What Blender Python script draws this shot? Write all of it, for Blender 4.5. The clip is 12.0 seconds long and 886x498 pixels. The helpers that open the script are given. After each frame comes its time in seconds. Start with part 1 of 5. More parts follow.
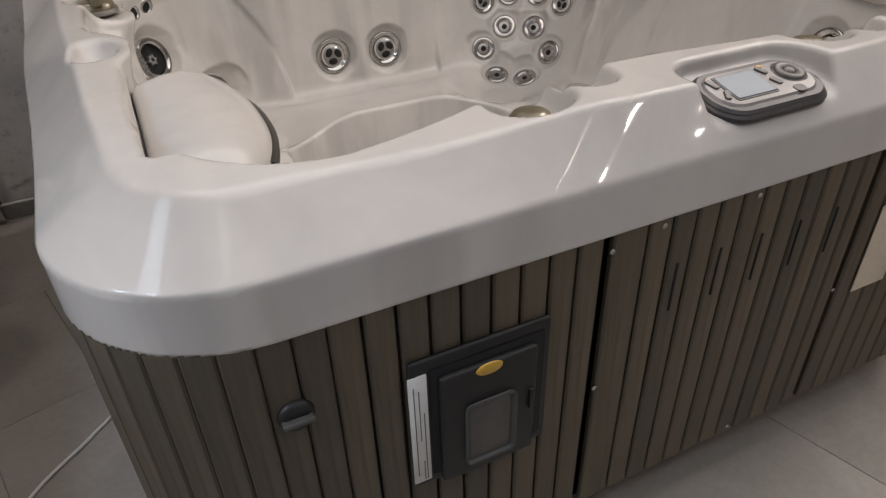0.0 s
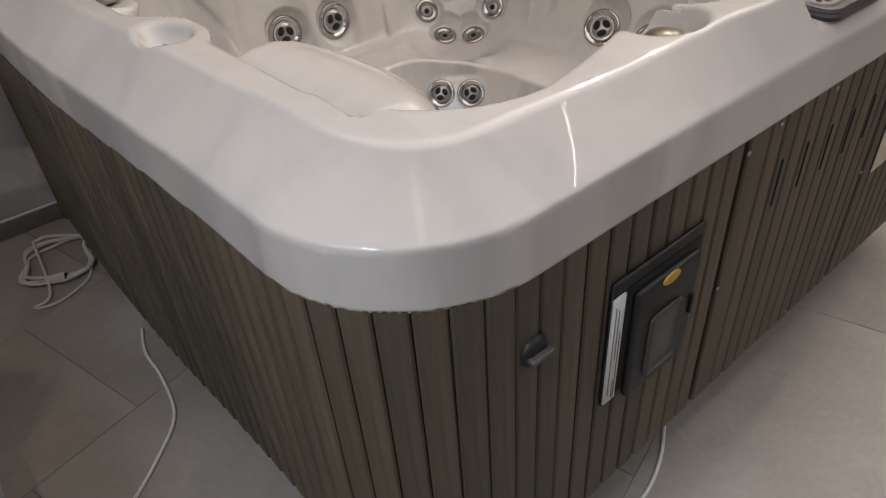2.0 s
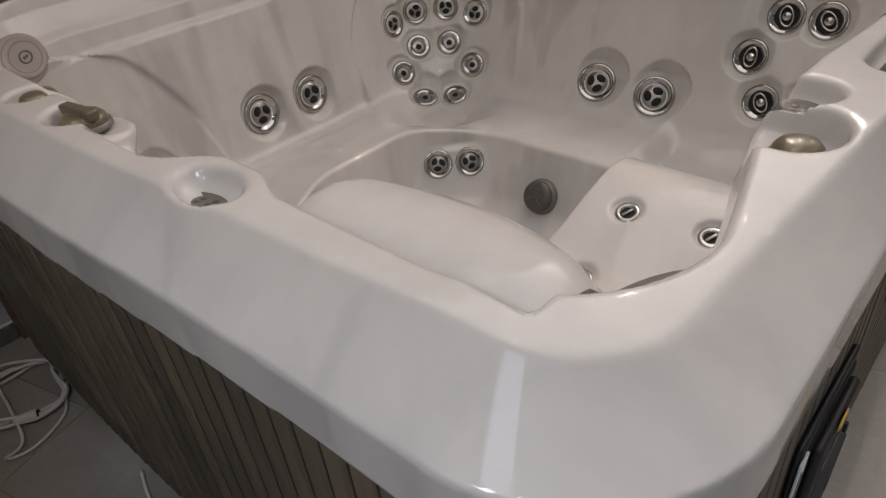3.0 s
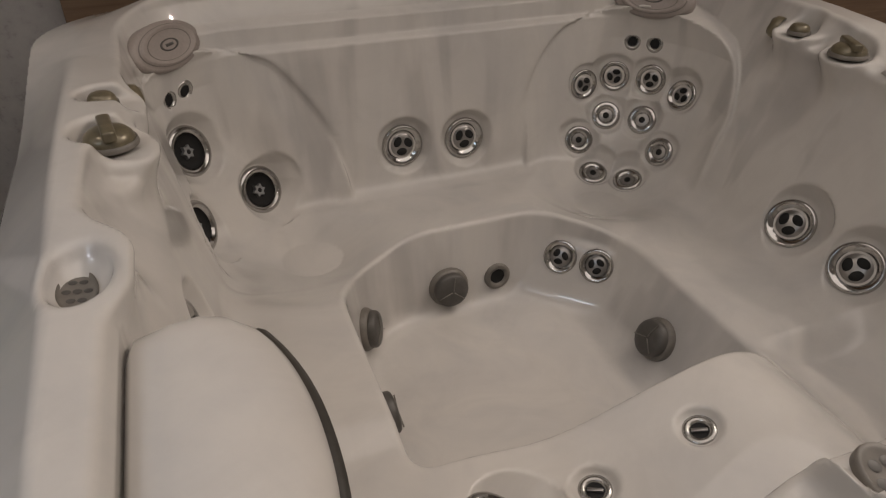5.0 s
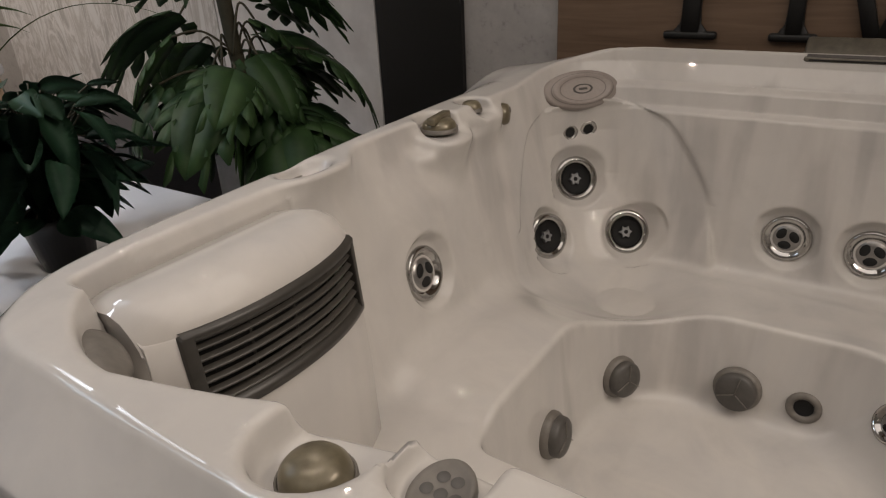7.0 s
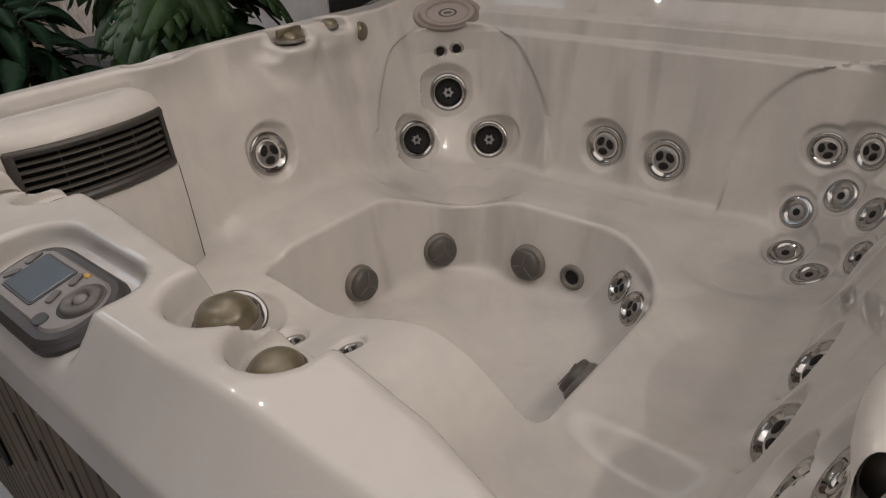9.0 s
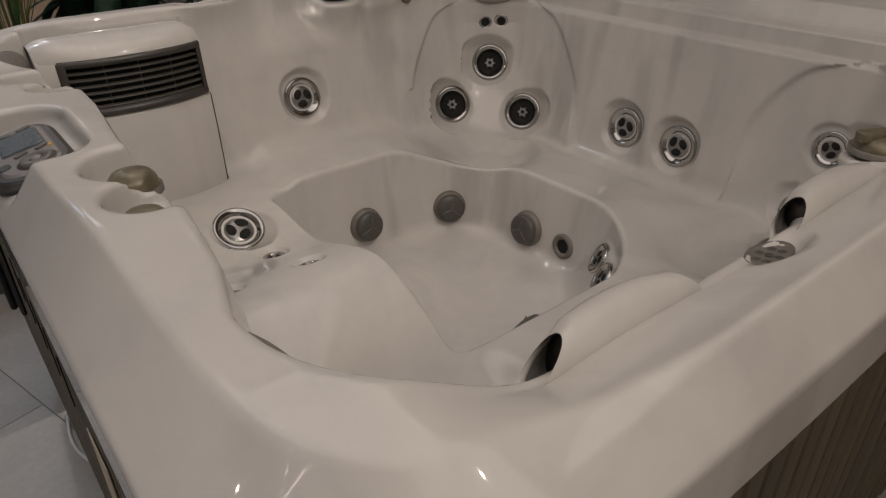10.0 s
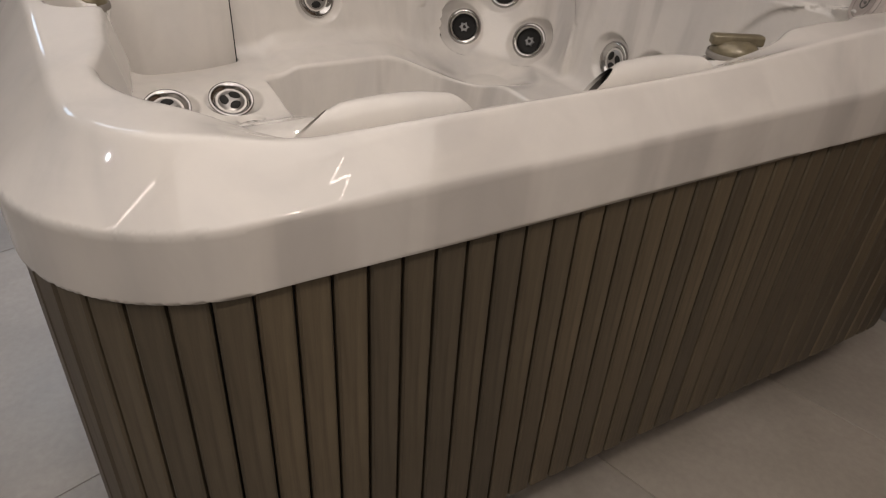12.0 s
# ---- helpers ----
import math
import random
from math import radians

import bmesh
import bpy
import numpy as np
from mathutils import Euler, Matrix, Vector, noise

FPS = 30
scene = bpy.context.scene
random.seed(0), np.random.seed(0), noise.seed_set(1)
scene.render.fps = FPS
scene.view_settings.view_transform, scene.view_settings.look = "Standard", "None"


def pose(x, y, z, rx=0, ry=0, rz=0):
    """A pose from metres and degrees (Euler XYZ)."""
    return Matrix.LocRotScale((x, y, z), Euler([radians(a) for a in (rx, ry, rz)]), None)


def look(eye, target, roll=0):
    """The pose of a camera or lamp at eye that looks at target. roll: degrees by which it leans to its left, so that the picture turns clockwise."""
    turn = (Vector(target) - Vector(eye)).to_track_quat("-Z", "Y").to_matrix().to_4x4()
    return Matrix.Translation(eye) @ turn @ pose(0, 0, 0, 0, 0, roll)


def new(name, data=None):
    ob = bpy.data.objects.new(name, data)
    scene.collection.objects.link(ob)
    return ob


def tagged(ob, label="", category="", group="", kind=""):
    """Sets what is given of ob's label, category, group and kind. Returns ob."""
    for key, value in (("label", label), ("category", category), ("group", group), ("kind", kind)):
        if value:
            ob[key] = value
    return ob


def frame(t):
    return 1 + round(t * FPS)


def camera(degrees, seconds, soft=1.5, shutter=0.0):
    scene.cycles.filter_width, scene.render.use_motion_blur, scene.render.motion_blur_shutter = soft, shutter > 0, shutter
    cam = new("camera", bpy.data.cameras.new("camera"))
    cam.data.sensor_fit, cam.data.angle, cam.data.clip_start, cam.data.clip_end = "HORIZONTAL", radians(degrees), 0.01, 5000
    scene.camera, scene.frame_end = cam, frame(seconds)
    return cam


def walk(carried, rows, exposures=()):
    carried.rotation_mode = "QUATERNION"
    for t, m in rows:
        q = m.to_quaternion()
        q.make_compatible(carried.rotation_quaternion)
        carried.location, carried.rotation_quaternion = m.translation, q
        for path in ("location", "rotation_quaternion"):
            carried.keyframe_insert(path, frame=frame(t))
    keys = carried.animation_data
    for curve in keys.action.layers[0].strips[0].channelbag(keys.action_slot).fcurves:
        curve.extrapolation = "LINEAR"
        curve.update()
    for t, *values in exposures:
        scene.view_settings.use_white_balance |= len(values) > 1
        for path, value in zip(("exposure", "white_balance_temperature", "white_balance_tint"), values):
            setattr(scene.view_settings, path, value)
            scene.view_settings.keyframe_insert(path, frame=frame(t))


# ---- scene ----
cam = camera(67.2, 12.0, 1.2)
PATH = [
    (0, (0.443, 0.298, 1.587), (1.138, 1.807, 0.472), -2.0),
    (0.5, (0.390, 0.251, 1.523), (1.047, 1.739, 0.358), -0.1),
    (1, (0.242, 0.306, 1.514), (0.956, 1.698, 0.267), -0.4),
    (1.5, (0.061, 0.386, 1.521), (0.877, 1.684, 0.237), -2.7),
    (2, (-0.022, 0.535, 1.564), (0.962, 1.813, 0.381), -4.6),
    (2.5, (-0.050, 0.751, 1.617), (1.031, 1.967, 0.454), -8.2),
    (3, (-0.034, 0.951, 1.658), (1.120, 2.119, 0.517), -6.2),
    (3.5, (-0.003, 1.106, 1.690), (1.125, 2.301, 0.550), -6.4),
    (3.7, (-0.002, 1.135, 1.713), (1.088, 2.370, 0.579), -5.9),
    (5.3, (0.701, 0.980, 1.708), (1.162, 2.596, 0.623), 1.1),
    (5.5, (0.759, 0.979, 1.725), (1.106, 2.634, 0.658), 1.1),
    (6, (0.994, 0.869, 1.704), (0.845, 2.583, 0.684), -2.0),
    (6.5, (1.202, 0.792, 1.698), (0.580, 2.419, 0.716), -3.0),
    (6.7, (1.313, 0.806, 1.650), (0.479, 2.401, 0.777), -3.6),
    (8.3, (2.086, 0.918, 1.613), (0.821, 2.188, 0.726), -1.4),
    (8.5, (2.211, 0.898, 1.620), (0.986, 2.187, 0.707), -1.8),
    (9, (2.430, 0.870, 1.625), (1.277, 2.182, 0.651), -3.4),
    (9.5, (2.679, 0.916, 1.611), (1.415, 2.107, 0.620), -1.9),
    (10, (2.838, 0.995, 1.589), (1.486, 2.077, 0.587), -0.5),
    (10.5, (2.956, 1.091, 1.585), (1.508, 2.033, 0.577), 2.5),
    (11, (3.140, 1.158, 1.581), (1.625, 1.983, 0.569), 4.2),
    (11.5, (3.279, 1.193, 1.549), (1.792, 2.032, 0.509), 5.2),
    (12, (3.347, 1.152, 1.509), (1.922, 2.021, 0.407), 3.7),
]
EXPOSURES = [(0.0, 0.42, 6150, 13), (0.5, 0.42, 6200, 13), (1.0, 0.35, 6300, 14), (1.5, 0.45, 6400, 14), (2.5, 0.40, 6200, 14), (3.2, -0.04, 6300, 14), (5.5, -0.29, 6600, 14), (6.5, -0.17, 6600, 13), (8.5, -0.04, 6350, 14), (9.5, -0.31, 6430, 14), (10.5, -0.45, 6480, 14), (11.3, -0.15, 6420, 14), (12.0, 0.27, 6420, 14)]
walk(cam, [(t, look(eye, target, roll)) for t, eye, target, roll in PATH], EXPOSURES)

# ---- light ----
world = bpy.data.worlds.new("showroom_world")
scene.world = world
world.use_nodes = True
world.node_tree.nodes["Background"].inputs[0].default_value = (0.55, 0.6, 0.7, 1)
world.node_tree.nodes["Background"].inputs[1].default_value = 0.05
scene.view_settings.exposure = 0.0


def area_lamp(name, at, target, size, size_y, watts, colour):
    data = bpy.data.lights.new(name, "AREA")
    data.shape, data.size, data.size_y, data.energy, data.color = "RECTANGLE", size, size_y, watts, colour
    ob = new(name, data)
    ob.matrix_world = look(at, target)
    return ob


def spot_disc(at, watts, colour, size=0.22):
    data = bpy.data.lights.new("ceiling_spot", "AREA")
    data.shape, data.size, data.energy, data.color = "DISK", size, watts, colour
    ob = new("ceiling_spot", data)
    ob.matrix_world = look(at, (at[0], at[1], 0))
    return ob


COOL, WARM = (0.80, 0.89, 1.0), (1.0, 0.88, 0.75)
# Unseen broad source added in front to brighten the tub's upright faces
area_lamp("front_fill", (1.2, -3.3, 1.45), (1.2, 2.0, 1.2), 6.5, 2.3, 7.5, COOL)
area_lamp("ceiling_panel", (-1.15, 1.2, 3.08), (-1.15, 1.2, 0), 0.9, 0.45, 3, (0.78, 0.88, 1.0))
area_lamp("ceiling_panel", (-1.9, 0.25, 3.08), (-1.9, 0.25, 0), 1.1, 0.5, 5, (0.55, 0.78, 1.0))
# Unseen soft panel added overhead to fill the tub with even light
area_lamp("overhead_fill", (2.35, 1.70, 3.09), (2.35, 1.70, 0), 4.4, 1.9, 31, (1.0, 0.92, 0.84))


def light_line(a, b, watts):
    """A thin glowing tube under the ceiling from a to b."""
    data = bpy.data.lights.new("light_line", "AREA")
    a, b = Vector((*a, 3.03)), Vector((*b, 3.03))
    data.shape, data.size, data.size_y, data.energy, data.color = "RECTANGLE", 0.012, (b - a).length, watts, WARM
    ob = new("light_line", data)
    ob.matrix_world = Matrix.Translation((a + b) / 2) @ pose(0, 0, 0, 0, 0, math.degrees(math.atan2(b.y - a.y, b.x - a.x)) - 90)


# Unseen spots added under the ceiling to even out brightness by region
def fill_spot(x, y, watts, colour=WARM, cone=155, bulb=0.014):
    data = bpy.data.lights.new("fill_spot", "SPOT")
    data.energy, data.color, data.spot_size, data.spot_blend, data.shadow_soft_size = watts, colour, radians(cone), 0.7, bulb
    new("fill_spot", data).matrix_world = look((x, y, 3.05), (x, y, 0))


# Added spot with no known fixture, aimed to brighten the left inner wall
def aimed_fill(at, target, watts, cone):
    data = bpy.data.lights.new("aimed_fill", "SPOT")
    data.energy, data.color, data.spot_size, data.spot_blend, data.shadow_soft_size = watts, WARM, radians(cone), 0.9, 0.02
    new("aimed_fill", data).matrix_world = look(at, target)


aimed_fill((3.0, 2.2, 3.05), (0.55, 2.1, 0.8), 90, 58)
for x, y, watts in ((0.7, 1.6, 8), (-0.5, 2.6, 17), (3.7, 0.4, 38), (3.9, 1.9, 50), (4.8, 1.2, 28), (-4.0, 1.4, 190)):
    fill_spot(x, y, watts)
for x, y in ((0.55, -0.35), (1.75, -0.2)):
    fill_spot(x, y, 20, COOL, 92)
for x, y in ((-1.3, 0.6), (-1.8, 1.3)):
    fill_spot(x, y, 80, COOL, 122, 0.22)
for a, b in (((1.85, -0.7), (2.05, -0.88)), ((2.05, -0.88), (2.3, -0.45)), ((2.3, -0.45), (2.55, 0.5)), ((3.34, 1.78), (3.28, 1.88)), ((3.28, 1.88), (3.42, 1.93)), ((3.42, 1.93), (3.34, 2.15)), ((2.9, -0.3), (3.1, -0.75))):
    light_line(a, b, 0.5 * math.dist(a, b))
for at in ((3.1, -1.9), (4.0, -1.3), (4.2, -1.55), (4.5, -0.6), (4.75, -0.1), (2.9, -0.9), (0.2, 1.2), (0.45, 1.35), (-1.2, 2.3), (2.52, -0.18), (1.0, -1.5)):
    spot_disc((*at, 3.05), 1.5, WARM, 0.03)


# ---- materials ----
def material(name):
    m = bpy.data.materials.new(name)
    m.use_nodes = True
    t = m.node_tree
    return m, t.nodes, t.links, t.nodes["Principled BSDF"]


def noise_node(n, l, scale, detail=4, rough=0.55, distort=0.0, stretch=None, turn=None):
    tex = n.new("ShaderNodeTexNoise")
    tex.inputs["Scale"].default_value = scale
    tex.inputs["Detail"].default_value = detail
    tex.inputs["Roughness"].default_value = rough
    tex.inputs["Distortion"].default_value = distort
    co = n.new("ShaderNodeTexCoord")
    if stretch:
        mp = n.new("ShaderNodeMapping")
        mp.inputs["Scale"].default_value = stretch
        if turn:
            mp.inputs["Rotation"].default_value = turn
        l.new(co.outputs["Object"], mp.inputs["Vector"])
        l.new(mp.outputs["Vector"], tex.inputs["Vector"])
    else:
        l.new(co.outputs["Object"], tex.inputs["Vector"])
    return tex


def ramp_node(n, l, source, stops):
    r = n.new("ShaderNodeValToRGB")
    while len(r.color_ramp.elements) < len(stops):
        r.color_ramp.elements.new(0.5)
    for e, (p, c) in zip(r.color_ramp.elements, stops):
        e.position, e.color = p, (*c, 1)
    l.new(source, r.inputs["Fac"])
    return r


def mix_node(n, l, fac, a, b, mode="MIX"):
    x = n.new("ShaderNodeMix")
    x.data_type, x.blend_type = "RGBA", mode
    for sock, v in ((x.inputs["Factor"], fac), (x.inputs["A"], a), (x.inputs["B"], b)):
        if hasattr(v, "is_output"):
            l.new(v, sock)
        else:
            sock.default_value = v if not isinstance(v, tuple) else (*v, 1)
    return x.outputs["Result"]


def bump_node(n, l, bsdf, height, strength, distance):
    b = n.new("ShaderNodeBump")
    b.inputs["Strength"].default_value, b.inputs["Distance"].default_value = strength, distance
    l.new(height, b.inputs["Height"])
    l.new(b.outputs["Normal"], bsdf.inputs["Normal"])


def simple(name, colour, rough=0.5, metal=0.0, grain=60.0, vary=0.12, bump=0.05, coat=0.0):
    m, n, l, b = material(name)
    tex = noise_node(n, l, grain, 5)
    dark = tuple(c * (1 - vary) for c in colour)
    light = tuple(min(1, c * (1 + vary)) for c in colour)
    r = ramp_node(n, l, tex.outputs["Fac"], [(0.3, dark), (0.7, light)])
    l.new(r.outputs["Color"], b.inputs["Base Color"])
    b.inputs["Roughness"].default_value, b.inputs["Metallic"].default_value = rough, metal
    b.inputs["Coat Weight"].default_value = coat
    if bump:
        bump_node(n, l, b, tex.outputs["Fac"], bump, 0.002)
    return m


def acrylic_material():
    m, n, l, b = material("pearl_acrylic")
    swirl = noise_node(n, l, 2.6, 5, 0.55, 1.1, (1.3, 1.3, 0.28), (0.55, 0.45, 0.0))
    cloud = noise_node(n, l, 6.0, 5, 0.6, 1.2)
    base = ramp_node(n, l, swirl.outputs["Fac"], [(0.28, (0.495, 0.48, 0.462)), (0.43, (0.54, 0.521, 0.495)), (0.58, (0.572, 0.549, 0.516)), (0.74, (0.53, 0.511, 0.486))])
    vein = ramp_node(n, l, cloud.outputs["Fac"], [(0.30, (0.95, 0.949, 0.947)), (0.55, (1, 1, 1))])
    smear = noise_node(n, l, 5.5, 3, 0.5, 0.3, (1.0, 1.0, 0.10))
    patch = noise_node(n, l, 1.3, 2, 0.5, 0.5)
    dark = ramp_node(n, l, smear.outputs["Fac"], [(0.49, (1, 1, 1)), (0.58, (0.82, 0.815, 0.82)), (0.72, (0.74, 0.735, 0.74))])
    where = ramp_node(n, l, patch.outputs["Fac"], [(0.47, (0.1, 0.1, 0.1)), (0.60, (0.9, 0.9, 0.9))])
    # Streaks are full on steep faces and fade out on upward-facing ones
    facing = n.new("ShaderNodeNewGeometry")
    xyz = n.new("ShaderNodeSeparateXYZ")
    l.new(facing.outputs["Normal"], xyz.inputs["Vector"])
    steep = ramp_node(n, l, xyz.outputs["Z"], [(0.40, (1, 1, 1)), (0.72, (0.05, 0.05, 0.05))])
    # Marbling streaks forced on across the back wall, shading it by colour as well
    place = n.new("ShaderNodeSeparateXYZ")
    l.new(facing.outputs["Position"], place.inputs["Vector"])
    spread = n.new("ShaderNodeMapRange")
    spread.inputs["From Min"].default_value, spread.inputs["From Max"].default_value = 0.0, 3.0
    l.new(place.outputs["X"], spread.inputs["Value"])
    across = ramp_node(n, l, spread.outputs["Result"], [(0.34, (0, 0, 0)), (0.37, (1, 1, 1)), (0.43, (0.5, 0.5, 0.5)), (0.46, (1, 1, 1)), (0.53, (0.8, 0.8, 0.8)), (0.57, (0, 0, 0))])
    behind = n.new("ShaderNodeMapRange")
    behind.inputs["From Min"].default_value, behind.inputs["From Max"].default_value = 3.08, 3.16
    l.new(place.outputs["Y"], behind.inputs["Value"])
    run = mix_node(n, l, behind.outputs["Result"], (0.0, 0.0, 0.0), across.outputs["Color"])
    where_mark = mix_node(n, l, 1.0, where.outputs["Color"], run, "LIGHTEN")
    amount = mix_node(n, l, 1.0, where_mark, steep.outputs["Color"], "MULTIPLY")
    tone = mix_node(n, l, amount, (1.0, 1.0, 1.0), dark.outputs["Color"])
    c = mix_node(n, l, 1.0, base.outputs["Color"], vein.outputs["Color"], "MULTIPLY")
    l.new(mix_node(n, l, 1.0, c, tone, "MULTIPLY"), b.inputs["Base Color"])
    b.inputs["Roughness"].default_value = 0.4
    b.inputs["Specular IOR Level"].default_value = 0.15
    b.inputs["Coat Weight"].default_value = 1.0
    b.inputs["Coat Roughness"].default_value = 0.025
    return m


def plank_material():
    m, n, l, b = material("taupe_skirt_board")
    info = n.new("ShaderNodeObjectInfo")
    grain = noise_node(n, l, 22.0, 6, 0.65, 0.5, (3.0, 3.0, 0.10))
    blotch = noise_node(n, l, 5.0, 3)
    a = ramp_node(n, l, grain.outputs["Fac"], [(0.3, (0.058, 0.046, 0.030)), (0.7, (0.118, 0.097, 0.066))])
    tone = ramp_node(n, l, info.outputs["Random"], [(0.0, (0.74, 0.74, 0.74)), (1.0, (1.22, 1.17, 1.08))])
    wear = ramp_node(n, l, blotch.outputs["Fac"], [(0.35, (0.9, 0.9, 0.9)), (0.7, (1.06, 1.06, 1.06))])
    c = mix_node(n, l, 1.0, a.outputs["Color"], tone.outputs["Color"], "MULTIPLY")
    l.new(mix_node(n, l, 1.0, c, wear.outputs["Color"], "MULTIPLY"), b.inputs["Base Color"])
    b.inputs["Roughness"].default_value = 0.55
    bump_node(n, l, b, grain.outputs["Fac"], 0.25, 0.002)
    return m


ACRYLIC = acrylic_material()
PLANK = plank_material()
CHROME = simple("polished_chrome", (0.48, 0.47, 0.455), 0.07, 1.0, 30, 0.05, 0.0)
GREY = simple("warm_grey_plastic", (0.15, 0.137, 0.12), 0.45)
DARK = simple("dark_grey_plastic", (0.075, 0.07, 0.064), 0.45)
BLACK = simple("black_plastic", (0.007, 0.007, 0.007), 0.5)
BRONZE = simple("pearl_bronze_plastic", (0.165, 0.142, 0.094), 0.3, 0.25, 40, 0.25, 0.02)
# Near-black colour that stands in for shade inside openings, slits and gaps
VOID = simple("gap_shade_black", (0.004, 0.004, 0.004), 0.8, bump=0)


# ---- mesh helpers ----
def mesh_object(name, bm, mat, parent=None, label="", smooth=True):
    me = bpy.data.meshes.new(name)
    bm.to_mesh(me)
    bm.free()
    if mat:
        me.materials.append(mat)
    if smooth:
        me.shade_smooth()
    ob = new(name, me)
    ob.parent = parent
    if label:
        tagged(ob, label)
    return ob


def part(name, bm, mat, parent, label="", smooth=True, m=None):
    ob = mesh_object(name, bm, mat, parent, label, smooth)
    if m is not None:
        ob.matrix_local = m
    return ob


def thing(name, label, category, group="", kind=""):
    return tagged(new(name), label, category, group, kind)


def box_mesh(sx, sy, sz, bevel=0.004, seg=2, at=(0, 0, 0)):
    bm = bmesh.new()
    bmesh.ops.create_cube(bm, size=1)
    bmesh.ops.scale(bm, vec=(sx, sy, sz), verts=bm.verts)
    if bevel:
        bmesh.ops.bevel(bm, geom=bm.edges[:], offset=bevel, segments=seg, affect="EDGES", profile=0.5)
    bmesh.ops.translate(bm, vec=at, verts=bm.verts)
    return bm


def lathe(profile, seg=32, sx=1.0, sy=1.0):
    """Turns (radius, height) pairs about z."""
    bm = bmesh.new()
    rings = []
    for r, z in profile:
        if r < 1e-6:
            rings.append([bm.verts.new((0, 0, z))])
        else:
            rings.append([bm.verts.new((r * sx * math.cos(2 * math.pi * i / seg), r * sy * math.sin(2 * math.pi * i / seg), z)) for i in range(seg)])
    for a, b in zip(rings, rings[1:]):
        for i in range(seg):
            j = (i + 1) % seg
            if len(a) == 1 and len(b) > 1:
                bm.faces.new((a[0], b[i], b[j]))
            elif len(b) == 1 and len(a) > 1:
                bm.faces.new((a[i], a[j], b[0]))
            elif len(a) > 1:
                bm.faces.new((a[i], a[j], b[j], b[i]))
    bmesh.ops.recalc_face_normals(bm, faces=bm.faces)
    return bm


def tube(points, radius, seg=8, closed=False):
    """A round bar along a smoothed line of points."""
    pts = [Vector(p) for p in points]
    fine = []
    for i in range(len(pts) - 1):
        p0, p1, p2, p3 = pts[max(i - 1, 0)], pts[i], pts[i + 1], pts[min(i + 2, len(pts) - 1)]
        for k in range(8):
            t = k / 8
            fine.append(0.5 * ((2 * p1) + (p2 - p0) * t + (2 * p0 - 5 * p1 + 4 * p2 - p3) * t * t + (3 * p1 - p0 - 3 * p2 + p3) * t ** 3))
    fine.append(pts[-1])
    bm = bmesh.new()
    rings = []
    for i, p in enumerate(fine):
        d = (fine[min(i + 1, len(fine) - 1)] - fine[max(i - 1, 0)]).normalized()
        side = d.cross(Vector((0, 0, 1)))
        side = side.normalized() if side.length > 1e-4 else Vector((1, 0, 0))
        up = side.cross(d)
        rings.append([bm.verts.new(p + radius * (math.cos(a) * side + math.sin(a) * up)) for a in (2 * math.pi * k / seg for k in range(seg))])
    for a, b in zip(rings, rings[1:]):
        for i in range(seg):
            j = (i + 1) % seg
            bm.faces.new((a[i], a[j], b[j], b[i]))
    bm.faces.new(rings[0][::-1])
    bm.faces.new(rings[-1])
    bmesh.ops.recalc_face_normals(bm, faces=bm.faces)
    return bm


# ---- the shell of the hot tub, one moulded solid ----
X0, X1, Y0, Y1 = 0.223, 2.619, 1.034, 3.42
LIP, BAND = 0.965, 1.072


def smin(a, b, k):
    h = np.maximum(k - np.abs(a - b), 0) / k
    return np.minimum(a, b) - h * h * k * 0.25


def smax(a, b, k):
    return -smin(-a, -b, k)


def step(a, b, x):
    t = np.clip((x - a) / (b - a), 0, 1)
    return t * t * (3 - 2 * t)


def round_rect(x, y, xa, xb, ya, yb, r):
    qx = np.maximum(xa - x, x - xb) + r
    qy = np.maximum(ya - y, y - yb) + r
    return np.minimum(np.maximum(qx, qy), 0) + np.hypot(np.maximum(qx, 0), np.maximum(qy, 0)) - r


def side_left(y):
    return X0 - 0.012 + 0.036 * step(2.3, 1.2, y) - 0.022 * step(1.7, 2.7, y)


def side_right(y):
    return X1 + 0.027 - 0.006 * step(1.9, 1.2, y) + 0.010 * step(2.0, 3.0, y)


def crest(x, y):
    """Height of the rim's crest."""
    c = 1.150 + 0.0 * x
    c = c + 0.026 * step(1.05, 1.42, y) * step(1.0, 0.6, x)
    c = c + 0.026 * step(0.75, 1.15, x) * step(2.20, 1.85, x) * step(1.5, 1.3, y)
    c = c + 0.035 * step(2.0, 2.8, y) * step(1.6, 2.2, x)
    c = c - 0.5 * np.clip(2.585 - x, 0, 0.12) * step(2.36, 2.46, x) * step(1.25, 1.45, y) * step(2.5, 2.3, y)
    c = np.maximum(c, 1.095 + 0.053 * step(2.3, 2.6, y) + 0.112 * step(2.5, 3.25, y) * (0.42 + 0.58 * step(0.30, 0.72, x) * step(2.50, 2.08, x)))
    return c


LOUNGE_X = np.array([0.5, 0.9, 1.0, 1.1, 1.2, 1.4, 1.52, 1.6, 1.7, 1.85, 2.0, 2.15, 2.4])
LOUNGE_Z = np.array([0.60, 0.61, 0.60, 0.575, 0.585, 0.665, 0.705, 0.705, 0.65, 0.50, 0.445, 0.45, 0.56])
LX = np.linspace(0.5, 2.4, 200)
LZ = np.convolve(np.pad(np.interp(LX, LOUNGE_X, LOUNGE_Z), 6, mode="edge"), np.ones(13) / 13, mode="valid")


def dish(x, y, cx, low):
    """Height of the hollow of a corner seat about its middle."""
    return low + 0.44 * np.maximum(np.hypot(x - cx, y - 2.86) - 0.10, 0.0)


